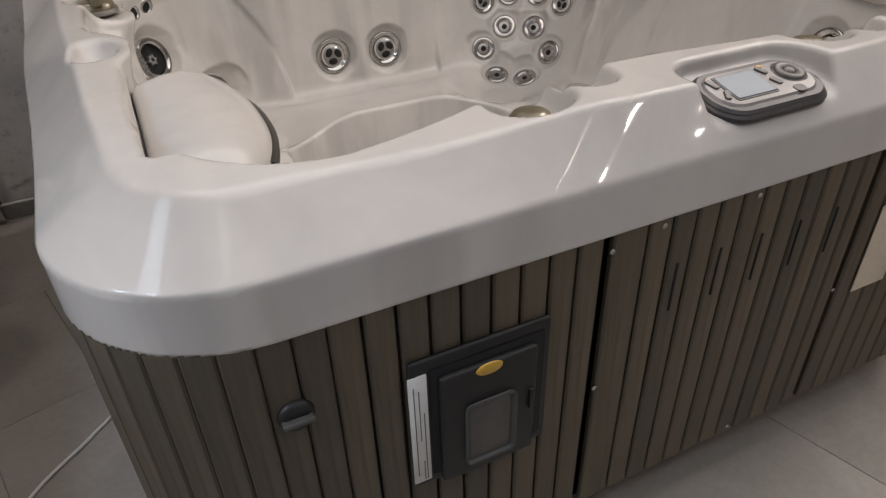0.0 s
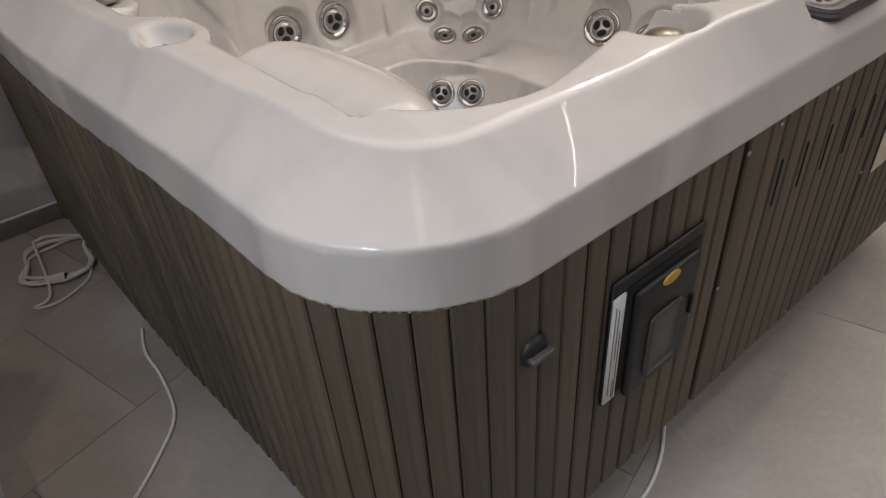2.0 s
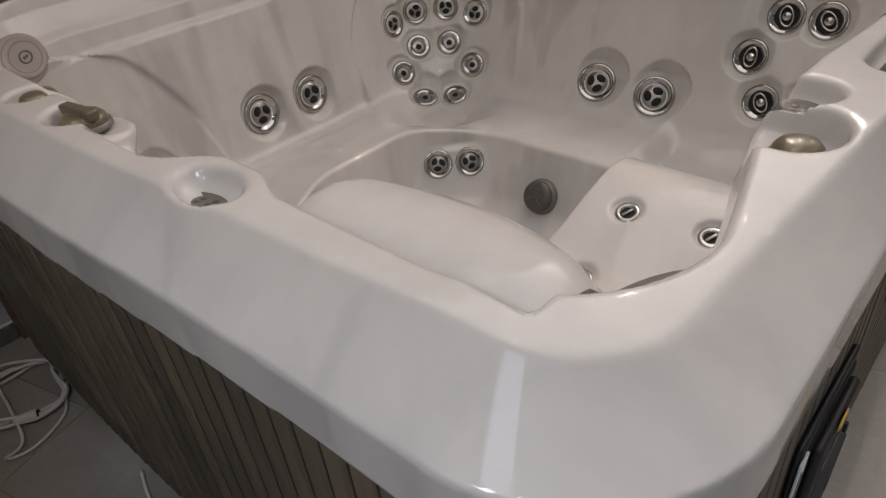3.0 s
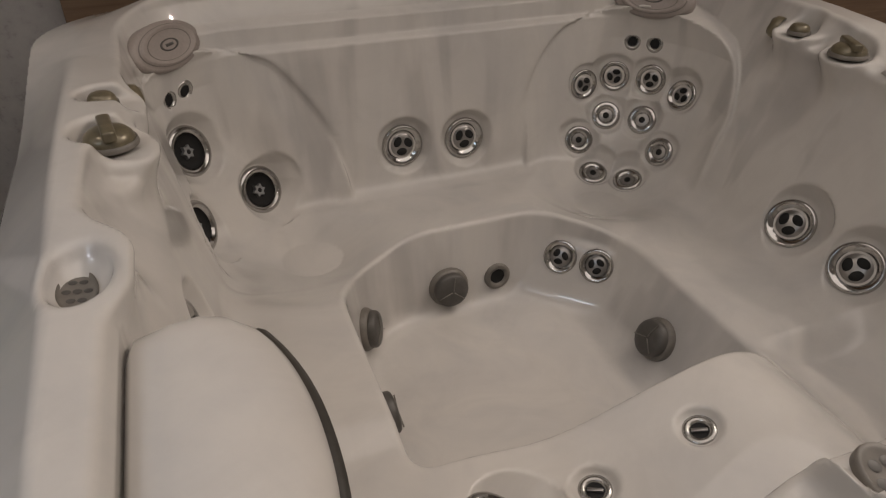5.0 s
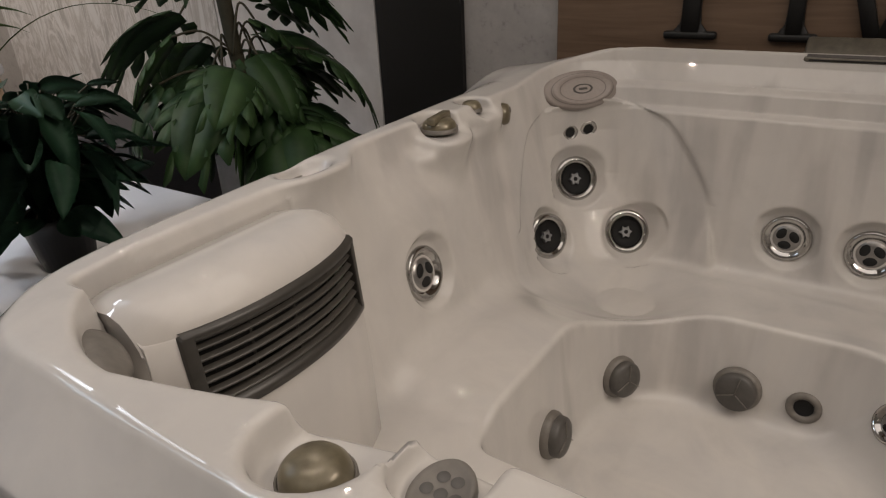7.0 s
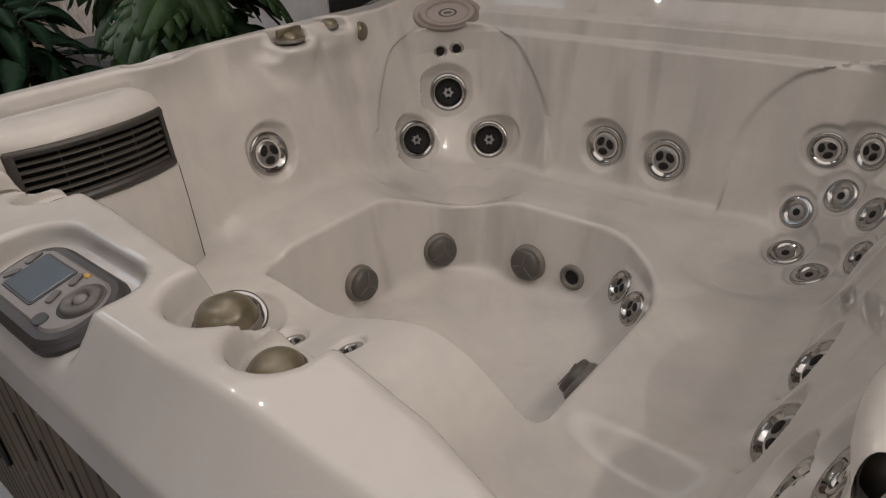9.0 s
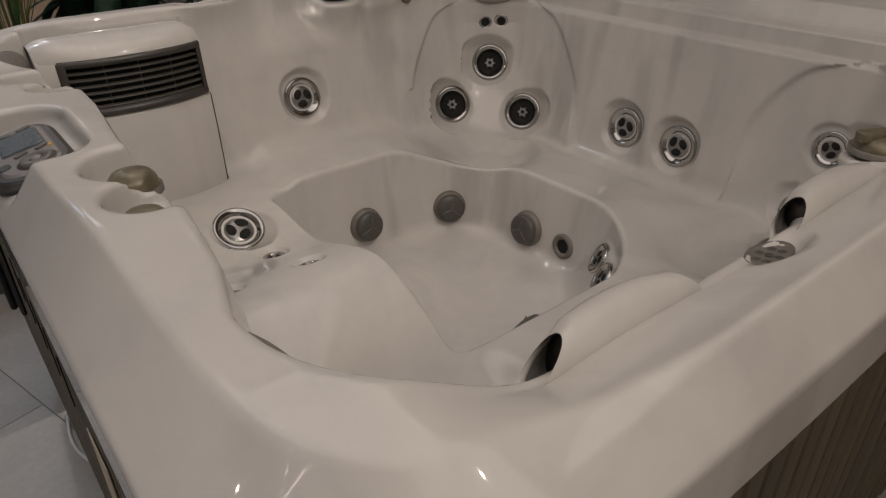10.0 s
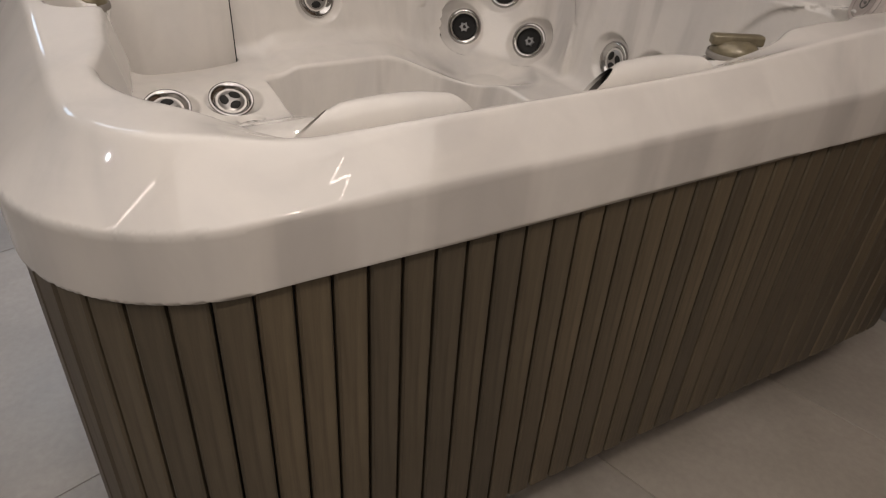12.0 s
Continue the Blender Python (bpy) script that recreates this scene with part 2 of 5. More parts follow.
def seat_height(x, y):
    # the seats rise a little towards the foot well; the corner seats are dished
    seat = 0.572 - 0.17 * np.clip(y - 2.70, 0, 0.5)
    seat = seat + (0.512 - seat) * step(1.62, 1.86, x)
    seat = seat + (0.632 - seat) * step(1.02, 0.90, x) * step(2.60, 2.50, y)
    for cx, low in ((0.838, 0.462), (1.95, 0.450)):
        seat = smin(seat, dish(x, y, cx, low), 0.03)
    lounge = np.interp(x, LX, LZ)
    w = step(1.97, 1.88, y)
    return seat * (1 - w) + lounge * w


def cone(x, y, z, cx, cy, side):
    """The bowl of a corner seat, an oval low down that widens to a circle."""
    a = np.interp(z, (0.40, 0.475, 0.59, 0.675, 0.80, 0.96, 1.05, 1.12, 1.2), (0.15, 0.20, 0.272, 0.33, 0.392, 0.425, 0.41, 0.38, 0.34))
    b = np.maximum(a, np.interp(z, (0.40, 0.475, 0.60, 0.72, 0.80), (0.31, 0.325, 0.335, 0.36, 0.392)))
    u = 0.7071 * ((y - cy) - (x - cx) * side)
    v = 0.7071 * ((y - cy) + (x - cx) * side)
    return (np.hypot(u / a, v / b) - 1) * a * 0.85


def ell(x, y, z, c, r):
    q = np.sqrt(((x - c[0]) / r[0]) ** 2 + ((y - c[1]) / r[1]) ** 2 + ((z - c[2]) / r[2]) ** 2)
    return (q - 1) * min(r)


FRONT_X = (0.5, 0.7, 0.8, 0.9, 1.0, 1.1, 1.35, 1.6, 1.8, 1.92, 2.09, 2.2, 2.4)
FRONT_Y = (0.015, 0.022, 0.045, 0.07, 0.10, 0.122, 0.115, 0.090, 0.088, 0.085, 0.063, 0.03, 0.02)
RIM_X = (0.3, 0.6, 0.78, 1.0, 1.19, 1.45, 1.75, 1.95, 2.2)
RIM_D = (0.115, 0.115, 0.108, 0.090, 0.074, 0.066, 0.074, 0.088, 0.095)
ARCH_Z = np.linspace(0.40, 1.16, 150)
ARCH = {}
for edge, zs, reach in ((1, (0.46, 0.58, 0.69, 0.82, 0.99, 1.06, 1.10), (0.237, 0.21, 0.178, 0.126, 0.008, -0.085, -0.40)), (-1, (0.46, 0.66, 0.79, 0.915, 1.03, 1.065, 1.10), (0.19, 0.174, 0.165, 0.11, 0.005, -0.085, -0.40))):
    ARCH[edge] = np.convolve(np.pad(np.interp(ARCH_Z, zs, reach), 10, mode="edge"), np.ones(21) / 21, mode="valid")


def shell_sdf(x, y, z):
    d2 = round_rect(x, y, side_left(y), side_right(y), Y0, Y1, 0.28 + 0.10 * step(2.2, 2.8, y))
    cr = crest(x, y)
    # sloped flank up to the crest
    rise = BAND + 0.105 * step(2.5, 3.2, y)
    run = 0.102 + (np.interp(x, RIM_X, RIM_D) - 0.102) * step(1.6, 1.25, y) + (0.015 - 0.052 * step(1.30, 1.60, y)) * step(2.2, 2.5, x) + 0.012 * step(0.6, 0.3, x)
    slope = (cr - rise) / run
    flank = (z - rise + d2 * slope) / np.sqrt(1 + slope * slope)
    top = smax(flank, z - cr, 0.007)
    lip = smax(smax(d2, LIP - z, 0.006), top, 0.005)
    core = np.maximum(np.maximum(d2 + 0.06, z - 1.0), 0.235 - z)
    outer = np.minimum(lip, core)
    # the inside
    xl = 0.56 - (z - 0.6) * 0.25 - 0.05 * step(0.96, 1.12, z) * step(1.96, 2.10, y) * step(2.42, 2.30, y)
    xr = 2.25 + (z - 0.6) * 0.42
    yb = 3.17 + (z - 0.6) * 0.13 + 0.024 * step(1.038, 1.062, z) + 0.026 * step(1.112, 1.140, z) + np.clip(z - 1.14, 0, 0.06) * 0.35
    bulge = np.interp(x, FRONT_X, FRONT_Y) * step(0.90, 1.06, z)
    yf = 1.165 + (1.15 - z) * 0.22 + bulge
    wall = round_rect(x, y, xl, xr, yf, yb, 0.28) * 0.92
    seat = smax(wall, seat_height(x, y) - z, 0.07)
    for cx, side in ((0.838, 1), (1.95, -1)):
        bowl = cone(x, y, z, cx, 2.86, side)
        # the corner fills out to an arched edge, and the bowl is sunk into it
        arch = np.interp(z, ARCH_Z, ARCH[side])
        fill = smax(smax((x - cx) * side - arch, 2.86 - arch - y, 0.05), -bowl, 0.012)
        fill = smax(fill, 0.7071 * ((x - cx) * side - (y - 2.86)) + 0.03, 0.05)
        bowl = smax(bowl, np.maximum(y - yb, (xl - x) if side > 0 else (x - xr)) - 0.014 * step(1.10, 1.04, z), 0.02)
        bowl = smax(bowl, (smax((x - cx) * side - arch, 2.86 - arch - y, 0.05) - 0.006 - 3 * np.maximum(0.74 - z, 0)) * 0.6, 0.012)
        seat = smax(seat, -fill, 0.014)
        seat = smin(seat, smax(smax(bowl, (dish(x, y, cx, 0.466 if side > 0 else 0.452) - z) * 0.9, 0.05), z - 1.10, 0.04), 0.02)
    dz = z - 0.36
    foot = smax(0.868 - x - 0.11 * dz, y - 2.690 - 0.14 * dz, 0.06)
    foot = smax(foot, (-0.8 * (x - 0.916) + 0.6 * (y - 2.558) - 0.15 * dz), 0.12)
    foot = smax(foot, (0.75 * (x - 1.72) + 0.66 * (y - 2.58) - 0.22 * dz) * 0.97, 0.12)
    foot = smax(foot, (x - 1.755 - 0.5 * dz) * 0.9, 0.06)
    lat = -0.69 * (x - 1.688) + 0.72 * (y - 2.58)
    block = smax(smax(2.995 + 0.55 * (z - 0.41) - 0.72 * x - 0.69 * y, np.abs(lat) - 0.135 + (z - 0.41) * 0.4, 0.03), z - 0.47, 0.02)
    foot = smax(foot, -block, 0.02)
    foot = smax(foot, 1.86 - y - 0.15 * dz, 0.06)
    foot = smax(smax(foot, 0.262 - z, 0.06), z - 0.80, 0.03)
    void = smin(seat, foot, 0.018)
    # a broad shelf of the rim runs along the filter
    shelf = smax(round_rect(x, y, 0.2, 0.424, 1.20, 1.86, 0.06), z - 1.178 + np.maximum(x - 0.345, 0) * 0.55, 0.012)
    void = smax(void, -shelf, 0.02)
    # filter bay in the corner
    bay = round_rect(x, y, 0.425, 0.62, 1.290, 1.784, 0.02)
    bay = np.maximum(bay, 0.60 - z)
    void = np.minimum(void, bay)
    for cx, ya, yb, r, zt in LOBES:
        lobe = smax(np.hypot(x - cx, y - np.clip(y, ya, yb)) - r - (z - 1.1) * 0.45, z - zt, 0.03)
        void = smax(void, -smax(lobe, 0.90 - z, 0.12), 0.05)
    for cx, cy, r, ux, uy, zf in NOTCHES:
        s = np.clip((x - cx) * ux + (y - cy) * uy, 0, 0.2)
        notch = np.hypot(x - cx - s * ux, y - cy - s * uy) - r - (z - zf) * 0.18
        void = smin(void, smax(notch, zf - z, 0.02), 0.014)
    for c, r in POCKETS:
        void = smin(void, ell(x, y, z, c, r), 0.012)
    for q, n, r, depth, open_out in DIMPLES:
        near = (np.abs(x - q[0]) < 0.2) & (np.abs(y - q[1]) < 0.2) & (np.abs(z - q[2]) < 0.2)
        if near.any():
            px, py, pz = x[near] - q[0], y[near] - q[1], z[near] - q[2]
            h = px * n[0] + py * n[1] + pz * n[2]
            rad = np.sqrt(np.maximum(px * px + py * py + pz * pz - h * h, 0))
            d = smax((rad - r - open_out * h - 0.25 * open_out * np.clip(pz, 0, 0.6 * r)) * 0.74, -h - depth, 0.007)
            void[near] = smin(void[near], smax(np.maximum(d, h - 0.05), rad - 1.36 * r, 0.012), 0.005)
    panel = (z - 1.123) * 0.974 - (y - 1.111) * 0.225
    panel = smax(round_rect(x, y, 1.310, 1.630, 1.036, 1.206, 0.070), -panel, 0.012)
    void = smin(void, panel, 0.012)
    return smax(outer, -void, 0.014)


# small cups moulded into the rim
LOBES = [(0.415, 2.40, 2.42, 0.070, 1.125), (0.40, 2.60, 2.65, 0.055, 1.135), (0.370, 1.855, 1.915, 0.048, 1.30), (0.40, 2.32, 2.62, 0.050, 1.085),
         (2.421, 2.40, 2.42, 0.070, 1.10), (2.436, 2.60, 2.65, 0.055, 1.115), (2.45, 2.10, 2.62, 0.055, 1.07)]
POCKETS = [
    ((0.376, 1.880, 1.190), (0.050, 0.080, 0.062)),
    ((2.480, 1.897, 1.128), (0.042, 0.074, 0.050)),
]
NOTCHES = [(0.398, 2.405, 0.062, 1, 0, 1.125), (0.380, 2.62, 0.044, 1, 0, 1.135), (2.426, 2.41, 0.064, -1, 0, 1.089), (2.446, 2.62, 0.046, -1, 0, 1.099),
           (1.728, 1.234, 0.068, 0, 1, 1.114), (1.866, 1.212, 0.052, 0, 1, 1.118), (1.172, 1.242, 0.048, 0, 1, 1.128), (1.035, 1.215, 0.068, 0, 1, 1.112)]
DIMPLES = []
CELL = 0.0095


def gradient(p):
    e = 0.002
    g = [(shell_sdf(*(p + e * u).T) - shell_sdf(*(p - e * u).T)) / (2 * e) for u in np.eye(3)]
    return np.stack(g, -1)


def settle(p, rounds=4):
    p = np.array(p, float).reshape(-1, 3)
    for _ in range(rounds):
        g = gradient(p)
        f = shell_sdf(*p.T)
        p = p - (f / np.maximum((g * g).sum(-1), 0.2))[:, None] * g
    return p


def on_shell(p):
    """The place on the shell nearest to p, and the way out of it."""
    q = settle(p, 12)
    n = gradient(q)[0]
    return Vector(q[0]), Vector(n / np.linalg.norm(n))


def shell_mesh():
    ax = [np.arange(a, b, CELL, dtype=np.float32) for a, b in ((0.17, 2.70), (0.98, 3.48), (0.21, 1.31))]
    f = np.empty([len(a) for a in ax], np.float32)
    for i in range(0, len(ax[0]), 30):
        gx, gy, gz = np.meshgrid(ax[0][i:i + 30], ax[1], ax[2], indexing="ij")
        f[i:i + 30] = shell_sdf(gx, gy, gz)
    s = f < 0
    n = np.array(f.shape) - 1
    acc = np.zeros((*n, 3), np.float32)
    cnt = np.zeros(n, np.float32)
    for d in range(3):
        lo = [slice(None)] * 3
        hi = [slice(None)] * 3
        lo[d], hi[d] = slice(0, -1), slice(1, None)
        a, b = f[tuple(lo)], f[tuple(hi)]
        cross = (a < 0) != (b < 0)
        t = np.where(cross, a / np.where(cross, a - b, 1), 0)
        o = [k for k in range(3) if k != d]
        for u in (0, 1):
            for v in (0, 1):
                sl = [slice(None)] * 3
                sl[o[0]] = slice(u, u + n[o[0]])
                sl[o[1]] = slice(v, v + n[o[1]])
                c = cross[tuple(sl)]
                cnt += c
                acc[..., d] += np.where(c, t[tuple(sl)], 0)
                acc[..., o[0]] += c * u
                acc[..., o[1]] += c * v
    used = cnt > 0
    index = np.full(n, -1, np.int64)
    index[used] = np.arange(used.sum())
    cells = np.argwhere(used)
    pos = (cells + acc[used] / cnt[used][:, None]) * CELL + np.array([a[0] for a in ax])
    faces = []
    for d in range(3):
        o = [(d + 1) % 3, (d + 2) % 3]
        lo = [slice(1, -1)] * 3
        hi = [slice(1, -1)] * 3
        lo[d], hi[d] = slice(0, -1), slice(1, None)
        a, b = s[tuple(lo)], s[tuple(hi)]
        e = np.argwhere(a != b)
        inside = a[a != b]
        for k in o:
            e[:, k] += 1
        quad = []
        for u, v in ((0, 0), (1, 0), (1, 1), (0, 1)):
            c = e.copy()
            c[:, o[0]] -= u
            c[:, o[1]] -= v
            quad.append(index[c[:, 0], c[:, 1], c[:, 2]])
        quad = np.stack(quad, -1)
        quad[~inside] = quad[~inside][:, ::-1]
        faces.append(quad)
    faces = np.concatenate(faces)
    pos = settle(pos.astype(float), 3)
    me = bpy.data.meshes.new("shell")
    me.from_pydata(pos.tolist(), [], faces.tolist())
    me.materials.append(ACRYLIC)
    me.shade_smooth()
    out = gradient(pos)
    out /= np.maximum(np.linalg.norm(out, axis=1), 1e-6)[:, None]
    me.normals_split_custom_set_from_vertices(out.tolist())
    return me


hot_tub = thing("hot_tub", "cream pearl acrylic hot tub with taupe board skirt, raised off tiles", "hot tub")


def frame_on(p, n, up=(0, 0, 1), sink=0.0, spin=0.0):
    """A pose at p whose z points along n and whose y leans to up."""
    n = Vector(n).normalized()
    x = Vector(up).cross(n)
    x = x.normalized() if x.length > 1e-3 else Vector((1, 0, 0))
    y = n.cross(x)
    m = Matrix((x, y, n)).transposed().to_4x4()
    m.translation = Vector(p) - n * sink
    return m @ pose(0, 0, 0, 0, 0, spin)


# ---- jets ----
def jet_parts(kind, r):
    """Chrome escutcheon, face and openings of one jet: (name, mesh, material) for each piece, the first being the ring."""
    out = []

    def add(name, bm, mat):
        me = bpy.data.meshes.new(name)
        bm.to_mesh(me)
        bm.free()
        me.materials.append(mat)
        me.shade_smooth()
        out.append((name, me))
    # Black caps and discs give the wells and openings their shade
    ring = [(0.60, -0.25), (0.61, -0.10), (0.64, -0.08), (0.74, 0.03), (0.86, 0.10), (0.94, 0.10), (1.0, 0.02), (1.0, -0.12)]
    if kind == "trio":
        add("jet_ring", lathe([(a * r, b * r) for a, b in ring], 36), CHROME)
        add("nozzle_face", lathe([(0, 0.02 * r), (0.3 * r, 0.03 * r), (0.52 * r, -0.02 * r), (0.61 * r, -0.10 * r)], 30), NOZZLE)
        for k in range(3):
            bm = lathe([(0, 0.045 * r), (0.155 * r, 0.04 * r), (0.19 * r, 0.0)], 16, 1.0, 1.4)
            bmesh.ops.transform(bm, matrix=pose(0, 0, 0.015 * r, 0, 0, 120 * k + 20) @ pose(0.295 * r, 0, 0, 0, 0, 12), verts=bm.verts)
            add("opening", bm, VOID)
    elif kind == "rotary":
        add("jet_ring", lathe([(0.66 * r, -0.25 * r), (0.68 * r, -0.02 * r), (0.74 * r, 0.07 * r), (0.86 * r, 0.11 * r), (0.96 * r, 0.07 * r), (r, 0), (r, -0.12 * r)], 36), CHROME)
        add("well", lathe([(0, -0.22 * r), (0.45 * r, -0.20 * r), (0.64 * r, -0.10 * r), (0.68 * r, 0.0)], 30), VOID)
        bm = bmesh.new()
        pts = [(0.30 if i % 2 == 0 else 0.19) * r for i in range(12)]
        lo = [bm.verts.new((q * math.cos(i * math.pi / 6), q * math.sin(i * math.pi / 6), -0.2 * r)) for i, q in enumerate(pts)]
        hi = [bm.verts.new((q * 0.92 * math.cos(i * math.pi / 6), q * 0.92 * math.sin(i * math.pi / 6), -0.06 * r)) for i, q in enumerate(pts)]
        bm.faces.new(hi)
        for i in range(12):
            bm.faces.new((lo[i], lo[(i + 1) % 12], hi[(i + 1) % 12], hi[i]))
        add("rotor", bm, STAR)
        out[-1][1].shade_flat()
        add("opening", lathe([(0, -0.05 * r), (0.09 * r, -0.05 * r), (0.1 * r, -0.08 * r)], 14), VOID)
    elif kind == "single":
        add("jet_ring", lathe([(0.42 * r, -0.2 * r), (0.45 * r, -0.05 * r), (0.62 * r, 0.06 * r), (0.86 * r, 0.12 * r), (1.0 * r, 0.0), (r, -0.12 * r)], 28), CHROME)
        add("nozzle_face", lathe([(0, -0.04 * r), (0.3 * r, -0.03 * r), (0.46 * r, -0.06 * r)], 22), NOZZLE)
        add("opening", lathe([(0, 0.01 * r), (0.2 * r, 0.005 * r), (0.24 * r, -0.06 * r)], 16), VOID)
    elif kind == "spiral":
        add("jet_ring", lathe([(a * r, b * r) for a, b in ring], 32), CHROME)
        add("well", lathe([(0, -0.16 * r), (0.4 * r, -0.14 * r), (0.62 * r, -0.06 * r)], 26), VOID)
        add("nozzle_face", lathe([(0, 0.05 * r), (0.2 * r, 0.03 * r), (0.27 * r, -0.1 * r)], 20), CHROME)
        bm = lathe([(0.40 * r, -0.06 * r), (0.43 * r, 0.03 * r), (0.52 * r, 0.03 * r), (0.55 * r, -0.06 * r)], 26, 0.7, 1.1)
        add("rib", bm, CHROME)
    elif kind == "slit":
        add("jet_ring", lathe([(0.50 * r, -0.2 * r), (0.52 * r, 0.0), (0.7 * r, 0.10 * r), (0.95 * r, 0.05 * r), (r, -0.1 * r)], 26), GREYCHROME)
        add("well", lathe([(0, -0.1 * r), (0.52 * r, -0.08 * r)], 20), VOID)
        add("nozzle_face", box_mesh(0.9 * r, 0.22 * r, 0.14 * r, 0.03 * r, 2, (0, 0, 0)), NOZZLE)
    elif kind == "mini":
        add("jet_ring", lathe([(0.5 * r, -0.3 * r), (0.55 * r, 0.0), (0.75 * r, 0.12 * r), (r, 0.0), (r, -0.2 * r)], 22), GREYCHROME)
        add("opening", lathe([(0, -0.08 * r), (0.52 * r, -0.06 * r)], 18), VOID)
    elif kind == "suction":
        add("suction_base", lathe([(0, 0.02), (1.0 * r, 0.020), (1.12 * r, 0.008), (1.14 * r, -0.01)], 36), GREY)
        add("suction_cover", lathe([(0, 0.046), (0.55 * r, 0.046), (0.86 * r, 0.042), (0.95 * r, 0.036), (0.97 * r, 0.02), (0.97 * r, 0.01)], 36), DARK)
        for k in range(3):
            add("rib", box_mesh(0.8 * r, 0.003, 0.004, 0.001, 1, (0.45 * r, 0, 0.047)), GREY)
            out[-1][1].transform(pose(0, 0, 0, 0, 0, 120 * k + 80))
    elif kind == "intake":
        add("jet_ring", lathe([(0.55 * r, -0.02), (0.58 * r, 0.008), (0.8 * r, 0.014), (r, 0.006), (r, -0.01)], 28), GREY)
        add("opening", lathe([(0, 0.0), (0.56 * r, 0.003)], 20), VOID)
    return out


NOZZLE = simple("nozzle_grey_chrome", (0.30, 0.29, 0.28), 0.3, 0.8, 40, 0.1, 0.0)
STAR = simple("nozzle_star_grey", (0.22, 0.225, 0.23), 0.4, 0.3, 40, 0.1, 0.0)
GREYCHROME = simple("satin_chrome", (0.45, 0.44, 0.42), 0.22, 0.9, 40, 0.1, 0.0)
KINDS = {}
JETS = [
    ("trio", 0.079, (1.272, 3.181, 0.653), 0), ("trio", 0.079, (1.523, 3.186, 0.645), 10),
    ("trio", 0.079, (0.492, 2.177, 0.795), 0), ("trio", 0.079, (2.271, 2.294, 0.612), 25), ("trio", 0.079, (2.249, 2.038, 0.613), 40),
    ("rotary", 0.086, (0.565, 3.099, 0.799), 0), ("rotary", 0.086, (0.753, 3.121, 0.610), 0), ("rotary", 0.086, (0.522, 2.908, 0.622), 0),
    ("trio", 0.059, (2.051, 3.254, 0.780), 30), ("trio", 0.059, (2.172, 3.195, 0.812), 50), ("trio", 0.059, (2.264, 3.093, 0.818), 10), ("trio", 0.059, (2.329, 2.976, 0.790), 70),
    ("single", 0.057, (2.124, 3.147, 0.673), 0), ("single", 0.057, (2.223, 3.051, 0.677), 0), ("single", 0.057, (2.010, 3.145, 0.583), 0),
    ("single", 0.057, (2.220, 2.924, 0.595), 0), ("single", 0.057, (2.030, 3.047, 0.475), 0), ("single", 0.057, (2.126, 2.948, 0.476), 0),
    ("mini", 0.035, (0.494, 3.130, 0.962), 0), ("mini", 0.035, (0.551, 3.177, 0.965), 0), ("mini", 0.035, (2.237, 3.200, 0.945), 0), ("mini", 0.035, (2.305, 3.140, 0.945), 0),
    ("spiral", 0.063, (2.385, 1.663, 0.923), 20), ("spiral", 0.063, (2.328, 1.739, 0.788), 0), ("spiral", 0.063, (2.271, 1.660, 0.655), 30), ("spiral", 0.063, (2.271, 1.520, 0.655), 60), ("spiral", 0.063, (2.385, 1.53, 0.923), 40),
    ("slit", 0.036, (1.403, 1.677, 0.659), 60), ("slit", 0.036, (1.411, 1.444, 0.657), 60), ("slit", 0.036, (1.169, 1.678, 0.585), 60), ("slit", 0.036, (1.184, 1.441, 0.588), 60),
    ("trio", 0.084, (0.969, 1.664, 0.591), 30), ("trio", 0.084, (0.968, 1.442, 0.594), 60),
    ("trio", 0.058, (1.652, 2.633, 0.415), 0), ("trio", 0.058, (1.734, 2.536, 0.418), 30),
    ("suction", 0.060, (0.913, 2.566, 0.362), 0), ("suction", 0.062, (1.256, 2.698, 0.352), 0), ("suction", 0.060, (1.749, 2.204, 0.358), 0), ("suction", 0.060, (0.884, 2.189, 0.381), 0),
    ("intake", 0.048, (1.438, 2.712, 0.348), 0),
]
SET = []
for kind, r, p, spin in JETS:
    q, n = on_shell(p)
    if r == 0.084:
        n = (n + Vector((0.45, 0.0, 0.0))).normalized()
    if r == 0.079 and q.x > 2.2:
        n = (n + Vector((0, -0.30, 0.22))).normalized()
    if kind == "rotary":
        n = (n + Vector((0.65, -0.75, 0.25)) * 0.9).normalized()
    SET.append((kind, r, q, n, spin))
for kind, r, q, n, spin in SET:
    if kind in ("trio", "rotary", "spiral", "single", "slit") and r != 0.058:
        DIMPLES.append((tuple(q), tuple(n), r * (1.32 if r < 0.08 else 1.18), 0.034 if r > 0.06 else 0.016, 0.75))
    if r == 0.058:
        DIMPLES.append((tuple(q), tuple(n), 0.9 * r, 0.03, 0.0))
    if kind in ("rotary", "spiral", "mini", "slit", "single"):
        DIMPLES.append((tuple(q), tuple(n), r * {"rotary": 0.72, "spiral": 0.64, "slit": 0.6, "mini": 0.62, "single": 0.5}[kind], 0.062 if r > 0.04 else 0.03, 0.0))
